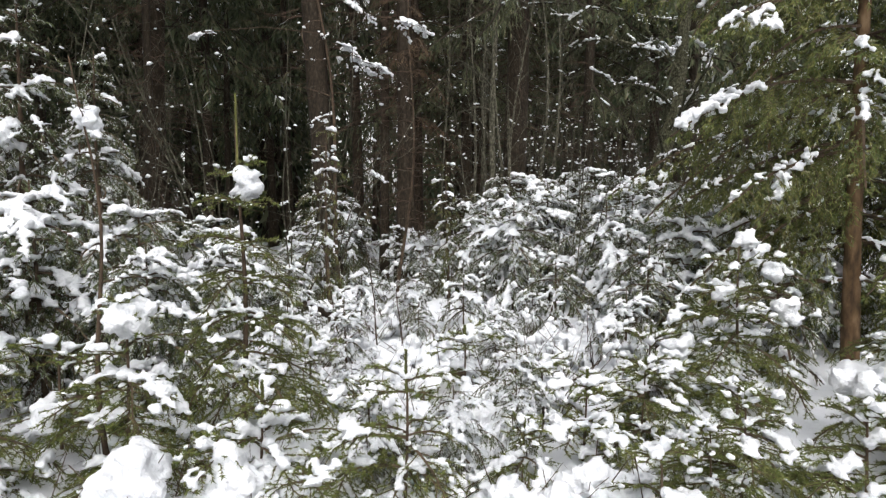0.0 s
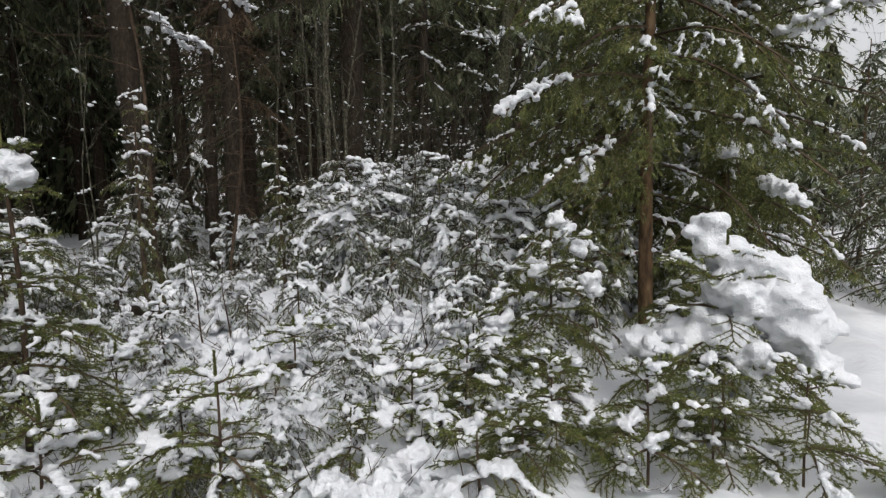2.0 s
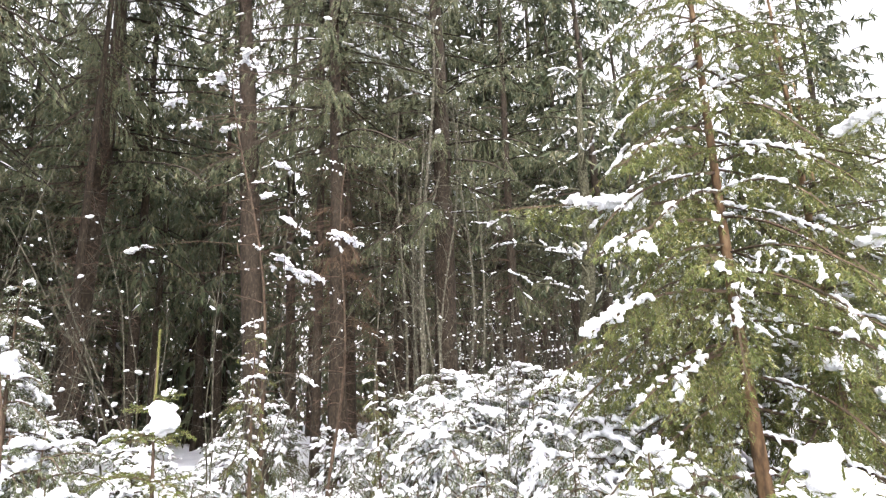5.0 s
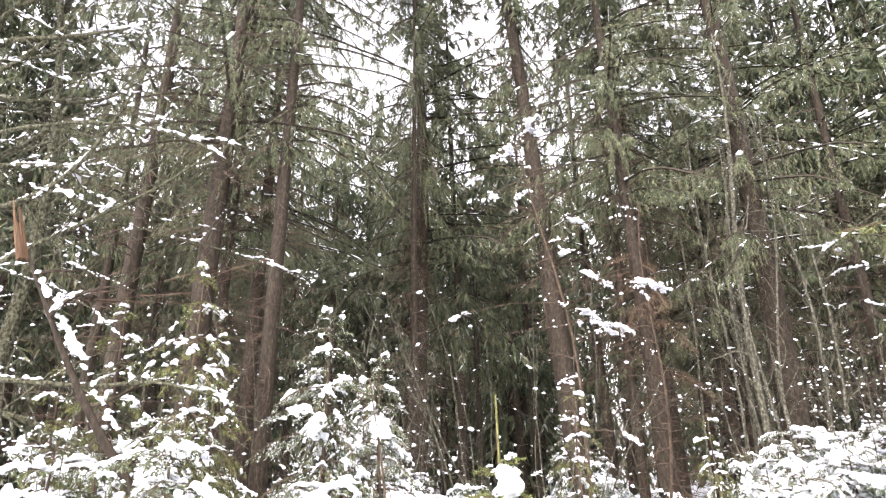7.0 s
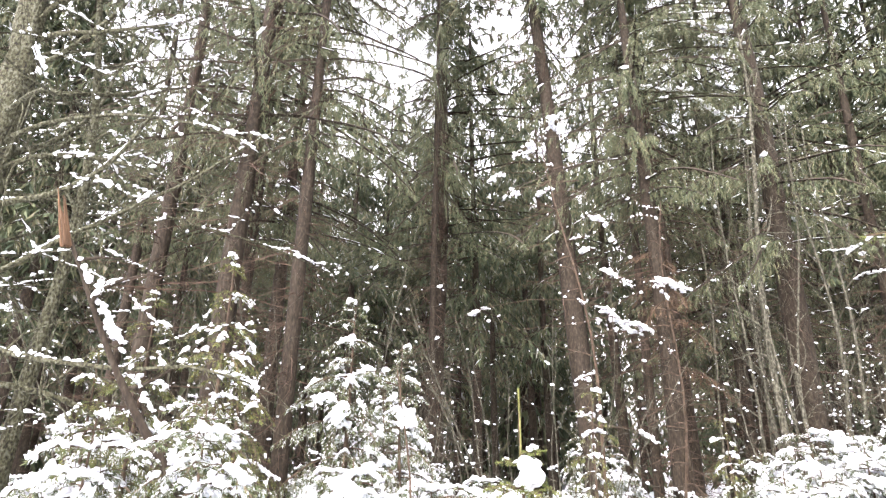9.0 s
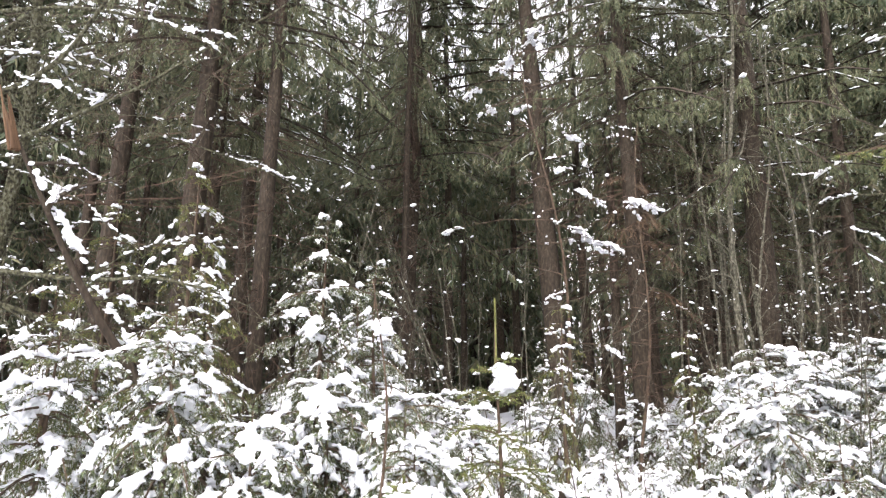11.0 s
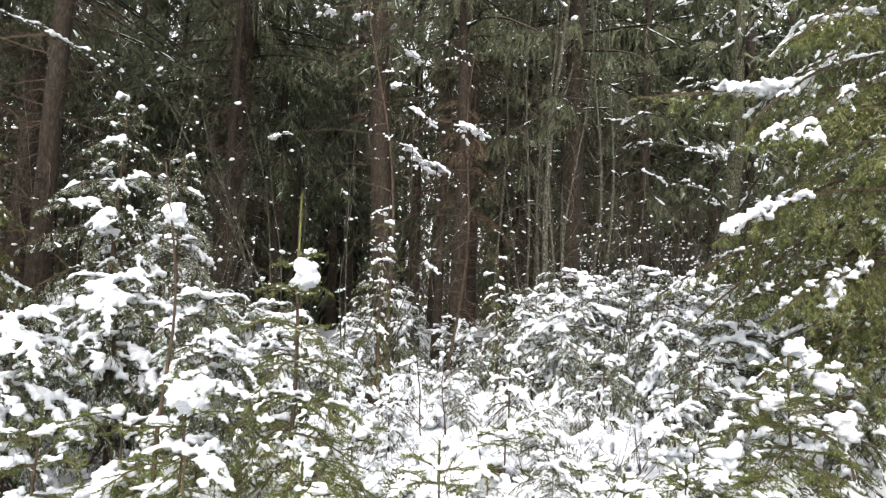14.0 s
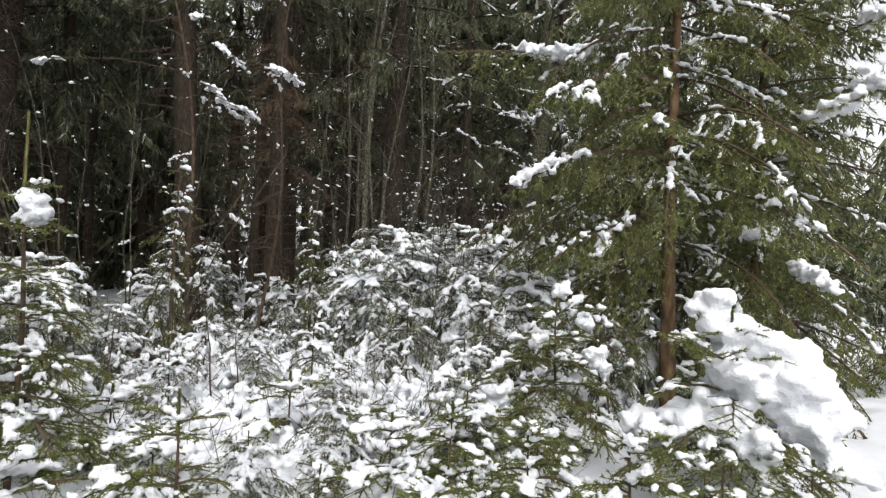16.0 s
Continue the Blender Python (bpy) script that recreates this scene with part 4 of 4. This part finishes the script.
# long branches that carry thick bars of snow
def loaded_bough(tree, seed, root, tip, rise, droop, lo, hi, n, thick, fat0, fat1, needle=None):
    brng = np.random.default_rng(seed)
    root, tip, base = np.array(root), np.array(tip), np.array(tree.location)
    A, B, lev, r = spray(brng, float(np.linalg.norm(tip - root)), math.radians(rise), droop, 0.12, True, 0.3, 0.42)
    yaw = math.atan2(tip[1] - root[1], tip[0] - root[0])
    A, B = turned(A, yaw, root - base), turned(B, yaw, root - base)
    part("branch", [(*prisms(A, B, r, r * 0.8), TWIG), (*needles(A, B, 10, 0.06, 0.009, brng, 48, 0.25, 0.3), needle or NEEDLE_EDGE)], tree, smooth=False)
    on = A[lev == 0] + base
    m = len(on)
    i = np.sort(brng.uniform(lo, hi, n)) * (m - 1)
    fat = np.linspace(fat0, fat1, n)
    C = np.stack([np.interp(i, np.arange(m), on[:, c]) for c in range(3)], 1) + brng.normal(0, 0.035, (n, 3)) * fat[:, None] * (1, 1.8, 0.8) + (0, 0, 0.03)
    bar = snow_mass(tree, brng, C, brng.uniform(0.02, 0.05, n) * fat * thick, 0.018, 2, "snow_bar", "thick bar of snow along the branch")
    if thick < 1:
        bar["kind"] = "stuff"


loaded_bough(edge, 62, (3.88, 6.2, 3.95), (1.16, 6.3, 4.3), 14, 0.3, 0.36, 0.72, 190, 1.0, 1.4, 0.7)
loaded_bough(edge, 63, (3.88, 6.2, 2.85), (1.7, 6.0, 2.4), 12, 0.75, 0.55, 1.0, 75, 1.0, 0.7, 1.2)
loaded_bough(edge, 65, (3.88, 6.2, 2.3), (2.3, 5.6, 1.8), -10, 0.4, 0.4, 0.95, 40, 1.0, 0.9, 0.9)
for i, (x, y, z, root) in enumerate([(1.85, 5.8, 1.1, 1.75), (2.0, 5.6, 1.6, 2.2), (2.0, 6.4, 1.7, 2.3), (2.5, 6.9, 1.2, 1.7)]):
    loaded_bough(edge, 160 + i, (3.88, 6.2, root), (x, y, z), -8, 0.45, 0.4, 0.98, 45, 0.62, 0.9, 0.9)
loaded_bough(edge, 66, (3.88, 6.2, 4.6), (2.3, 5.3, 4.6), 10, 0.4, 0.3, 0.9, 40, 0.8, 1.0, 0.7)
for i, (x, y, z, root) in enumerate([(5.45, 4.75, 3.55, 3.5), (5.15, 4.95, 2.95, 3.0), (5.05, 4.9, 4.5, 4.4), (4.4, 5.45, 1.75, 1.9), (5.75, 4.6, 4.35, 4.1), (4.9, 5.1, 1.5, 1.7)]):
    loaded_bough(slim_edge, 68 + i, (5.2, 6.6, root), (x, y, z), 12, 0.25, 0.6, 0.98, 60, 1.0, 1.1, 1.5)

# ---- leafless trees ----
bare_tree("mossy_tree", rest(3.05, 11.3), (0.85, -0.2, 8.5), 0.185, 16, 80, "leaning mossy grey tree with snow along its limbs", BARK_MOSS, 3.2, 0.35, 0.7, 0.028, 0.25, 0.12, None, 5, 0.2)
for i, (x, y, tx, h, r) in enumerate([(0.05, 11.9, 0.5, 11, 0.075), (0.7, 12.9, -0.2, 12, 0.05), (0.15, 13.2, -0.6, 10, 0.045), (1.0, 12.4, 0.3, 9, 0.04), (-0.35, 12.2, 0.1, 9.5, 0.035), (0.3, 11.5, -0.1, 8, 0.03), (-0.1, 12.5, 0.4, 10, 0.04), (0.5, 12.1, 0.5, 9, 0.03), (-0.9, 12.6, 0.0, 9, 0.03), (1.3, 11.9, 0.2, 8.5, 0.035)]):
    bare_tree("birch", rest(x, y), (tx, 0.3, h), r, 15, 184 + i, "slender grey birch with thin upright twigs", BARK_BIRCH, 1.5, 1.6, 0.14, 0.018, crook=0.01 + 0.003 * (i % 4))
bare_tree("mossy_tree", rest(-6.88, 2.15), (-0.1, -0.55, 9), 0.29, 36, 90, "old leaning tree with moss and lichen, snowy boughs", BARK_MOSS, 4.3, 0.3, 0.78, 0.019, 0.27, 0.1, 0.95, 6, 0.12)
bare_tree("mossy_tree", rest(-6.9, 2.9), (0.1, -0.35, 8.5), 0.1, 9, 91, "old leaning tree with moss and lichen, snowy boughs", BARK_MOSS, 3.0, 0.4, 0.75, 0.018, 0.4, 0.12, 0.8, 5, 0.16)
dotted = bare_tree("birch", rest(-2.2, 9.2), (-0.7, -0.3, 7.5), 0.035, 22, 92, "thin leafless sapling dotted with lumps of snow", TWIG, 1.0, 0.4, 0.16, 0.021, 0.15, lumps=True)
bare_tree("birch", rest(-1.5, 10.2), (0.3, 0.2, 6.5), 0.03, 18, 93, "thin leafless sapling dotted with lumps of snow", TWIG, 1.1, 0.3, 0.16, 0.021, 0.2, lumps=True)
# snowy sprays that hang off the thin sapling
lrng = np.random.default_rng(97)
for x, y, z, w in [(-3.85, 8.6, 6.87, 0.3), (-3.59, 8.71, 6.5, 0.28), (-3.03, 8.93, 6.5, 0.3), (-2.0, 9.2, 4.86, 0.42), (-1.23, 9.37, 4.6, 0.55), (-2.24, 9.16, 4.15, 0.45), (-1.76, 9.27, 3.9, 0.45), (-4.2, 8.45, 4.24, 0.36), (-1.77, 9.27, 2.16, 0.3), (-2.39, 9.12, 5.28, 0.3), (-2.24, 9.16, 5.9, 0.3), (-3.3, 8.8, 7.4, 0.4), (-2.8, 9.0, 7.9, 0.5)]:
    p, q = np.array((-2.45, 9.1, z + 0.1)), np.array((x, y, z))
    bend = (p + q) / 2 + lrng.normal(0, 0.1, 3)
    part("limb", [(*tube(np.array([p, bend, q, q + (q - bend) * 0.4]) - np.array(dotted.location), [0.009, 0.007, 0.005, 0.002], 5), TWIG)], dotted)
    A, B, lev, r = spray(lrng, 1.5 * w, 0.1, 0.5, 0.05, True, 0.25, 0.5)
    yaw = math.atan2(q[1] - bend[1], q[0] - bend[0]) + lrng.normal(0, 0.5)
    start = q - np.array(dotted.location) - 0.6 * w * np.array((math.cos(yaw), math.sin(yaw), 0))
    A, B = turned(A, yaw, start), turned(B, yaw, start)
    fan = part("twig_spray", [(*prisms(A, B, r * 0.5, r * 0.4), TWIG)], dotted, smooth=False)
    tagged(soften(part("snow_load", [(*snow_pads(A, B, lev, lrng, 0.46, 0.023, 1, 16.0), SNOW)], fan, "ragged white snow on a fine spray"), 0.014), kind="stuff")
snag = bare_tree("snag", rest(-4.2, 4.0), (-1.07, -1.97, 3.74), 0.06, 6, 94, "broken snow-topped dead stem with torn orange wood", BARK_OLD, 1.0, 0.7, 0.5, 0.022, 0.4, 0.1, 0.6)
srng = np.random.default_rng(95)
u = np.sort(srng.uniform(0.3, 0.95, (90, 1)), 0)
snow_mass(snag, srng, np.array(snag.location) + u * (-1.07, -1.97, 3.74) + (0.02, 0.035, 0.045) + srng.normal(0, 0.012, (90, 3)), srng.uniform(0.014, 0.034, 90), 0.015, 1, "snow_cap", "white snow along the leaning stem")
for k in range(5):
    a = srng.uniform(0, 6.28)
    p = np.array((-1.05, -1.93, 3.66)) + (0.03 * math.cos(a), 0.03 * math.sin(a), 0)
    V, F = tube([p, p + (-0.03, -0.05, 0.22), p + (-0.07 + 0.03 * math.cos(a), -0.11, srng.uniform(0.35, 0.6))], [0.022, 0.016, 0.003], 5, 0.15, srng)
    part("splinter", [(V, F, SPLINTER)], snag, "torn orange wood")
thicket = [bare_shrub("hazel_shrub", rest(-3, 13), 6, 4.2, 340 + k, "tall leafless shrub with snow on fine twigs", "shrub", "leafless shrubs", bark=BARK_BIRCH, amount=0.3, size=0.016, splay=0.24, twigs=7, r=0.012, base=0.22) for k in range(3)]
rng = np.random.default_rng(37)
for i in range(32):
    a, d = radians(rng.uniform(-62, 48)), rng.uniform(9, 19)
    m = Matrix.Translation(rest(d * math.sin(a), d * math.cos(a))) @ Matrix.Rotation(rng.uniform(0, 6.28), 4, "Z") @ Matrix.Scale(rng.uniform(0.7, 1.5), 4)
    if i < 3:
        thicket[i].matrix_basis = m
    else:
        copy_thing(thicket[i % 3], m)

def withered_spruce(at, height, seed):
    """A thin dead spruce that still carries rusty needles on its middle branches."""
    rng = np.random.default_rng(seed)
    tree = thing("withered_spruce", "thin dead spruce with rusty brown needles", "spruce tree", at=at)
    zs = np.linspace(-0.2, height, 9)
    P = np.stack([0.05 * np.sin(zs + seed), 0.05 * np.cos(zs), zs], 1)
    part("trunk", [(*tube(P, 0.01 + 0.05 * (1 - np.clip(zs, 0, None) / height), 8, 0.05, rng), BARK_OLD)], tree)
    for i in range(16):
        z = height * rng.uniform(0.5, 0.85)
        A, B, lev, r = spray(rng, rng.uniform(0.7, 1.5), math.radians(rng.normal(0, 10)), 0.5, 0.16, True, 0.5, 0.4)
        az = rng.uniform(0, 6.28)
        A, B = turned(A, az, (0, 0, z)), turned(B, az, (0, 0, z))
        part("branch", [(*prisms(A, B, r, r * 0.8), TWIG), (*needles(A, B, 5, 0.06, 0.012, rng, 48, 0.25, 0.4), RUST)], tree, smooth=False)


withered_spruce(rest(-1.5, 11.9), 7.2, 96)
snowy_thicket = [bare_shrub("hazel_shrub", rest(4, 10), 6, 4.0, 350 + k, "leafless shrub with every fine twig lined with snow", "shrub", "leafless shrubs", bark=BARK_BIRCH, amount=0.75, size=0.017, splay=0.36, twigs=7, r=0.013, base=0.15) for k in range(2)]
for i, (x, y) in enumerate([(3.2, 10.6), (4.6, 11.2), (5.2, 9.8), (2.6, 12.8), (4.4, 13.2), (6.4, 11.0), (5.8, 14.0), (3.4, 14.6), (7.4, 12.6), (1.9, 13.6), (-6.6, 3.6), (-7.6, 5.0), (4.0, 9.2), (4.9, 12.3), (6.0, 9.6)]):
    m = Matrix.Translation(rest(x, y)) @ Matrix.Rotation(1.7 * i, 4, "Z") @ Matrix.Scale(0.85 + 0.09 * (i % 5), 4)
    if i < 2:
        snowy_thicket[i].matrix_basis = m
    else:
        copy_thing(snowy_thicket[i % 2], m)

# ---- the wood ----
thick = tall_spruce(rest(0.66, 13.1), 22, 6.6, 3.0, 0.31, 181, "thick-stemmed spruce with hanging sprays and long bars of snow", dead=4, amount=0.35, snow=0.022, count=11, nl=0.12, nw=0.016, step=0.28, needle=NEEDLE_WOOD, hang=1.2, tuft=(7, 0.28, 0.035))
for i, (x, y, z, root, lo, hi) in enumerate([(-2.03, 11.93, 11.56, 11.55, 0.03, 0.70), (-0.51, 12.11, 10.36, 11.00, 0.00, 0.80), (-1.23, 12.05, 8.99, 8.95, 0.15, 0.90), (-1.91, 11.95, 9.43, 9.70, 0.50, 0.95)]):
    loaded_bough(thick, 76 + i, (0.66, 13.1, root), (x, y, z), 8, 0.12, lo, hi, 120, 0.8, 1.2, 0.7, NEEDLE_WOOD)
near_wood = [tall_spruce((0, 0, 0), 22, 7.6, 3.0, 0.2, 70 + k, dead=4, amount=0.3, snow=0.02, count=11, nl=0.12, nw=0.016, step=0.28, needle=NEEDLE_WOOD, hang=1.2, tuft=(7, 0.28, 0.035)) for k in range(3)]
fringe = [tall_spruce((0, 0, 0), 19, 4.6, 2.6, 0.16, 170 + k, "dark spruce with long hanging green sprays and snow lines", dead=5, amount=0.4, snow=0.02, count=11, nl=0.11, nw=0.015, step=0.26, needle=NEEDLE_WOOD, hang=1.4, tuft=(7, 0.28, 0.035)) for k in range(2)]
for i, (x, y, turn, size) in enumerate([(-0.6, 14.4, 0.3, 1.0), (-2.0, 15.0, 1.8, 0.85), (2.7, 15.4, 2.9, 1.05), (1.0, 16.6, 4.0, 1.1), (4.6, 16.8, 5.1, 1.0)]):
    m = Matrix.Translation(rest(x, y)) @ Matrix.Rotation(turn, 4, "Z") @ Matrix.Scale(size, 4)
    if i < 2:
        fringe[i].matrix_basis = m
    else:
        copy_thing(fringe[i % 2], m)
deep_wood = [tall_spruce((0, 0, 0), 21, 6.2, 3.1, 0.2, 75 + k, count=3, nl=0.34, nw=0.085, layers=0.6, step=0.45, dead=1, snow=0.03, amount=0.04, fine=9.0) for k in range(3)]
NAMED = [(-8.35, 6.5, 1.2), (-9.2, 8.55, 0.95), (-7.17, 7.02, 0.8), (-7.9, 13.3, 1.25), (-1.75, 11.9, 1.05), (-2.37, 13.3, 0.75), (-1.68, 13.4, 0.6), (-9.7, 8.0, 0.8), (-7.0, 11.6, 0.6), (-1.4, 19.5, 0.9), (5.2, 15.5, 0.9), (4.3, 18.6, 1.1), (7.5, 19.0, 1.0), (2.4, 17.5, 1.0)]
tall_spruce(rest(-3.2, 12.1), 24, 11.5, 1.7, 0.27, 180, "tall spruce with a long bare leaning trunk", dead=3, lean=(-1.7, -0.6), needle=NEEDLE_WOOD, start_twigs=4.0)
rng = np.random.default_rng(39)
spots = [(x, y) for x, y, s in NAMED]
while len(spots) < 84:
    a, d = radians(rng.uniform(-85, 42)), 12 + 24 * rng.random() ** 0.8
    x, y = d * math.sin(a), d * math.cos(a)
    if a > radians(8) and rng.random() < 0.15 or radians(-23.5) < a < radians(-18) and d < 22:
        continue
    if all((x - u) ** 2 + (y - v) ** 2 > 2.6 for u, v in spots) and not (x > 4 and d < 19):
        spots.append((x, y))
used = {"near": 0, "deep": 0}
for i, (x, y) in enumerate(spots):
    size = NAMED[i][2] if i < len(NAMED) else rng.uniform(0.65, 1.15)
    m = Matrix.Translation(rest(x, y)) @ Matrix.Rotation(rng.uniform(0, 6.28), 4, "Z") @ Matrix.Diagonal((size, size, rng.uniform(0.85, 1.1), 1))
    kind, pool = ("near", near_wood) if math.hypot(x, y) < 16.2 and y > 0 else ("deep", deep_wood)
    k = used[kind]
    used[kind] += 1
    if k < len(pool):
        pool[k].matrix_basis = m
    else:
        copy_thing(pool[k % len(pool)], m)

deep, behind = [], []
while len(deep) < 330:
    a, d = radians(rng.uniform(-100, 60)), rng.uniform(29, 60)
    deep.append((d * math.sin(a), d * math.cos(a)))
far_woods(deep, 41)
while len(behind) < 110:
    a, d = radians(rng.uniform(60, 260)), rng.uniform(20, 50)
    behind.append((d * math.sin(a), d * math.cos(a)))
far_woods(behind, 42, "far_woods", "spruce wood closing the far side of the clearing")
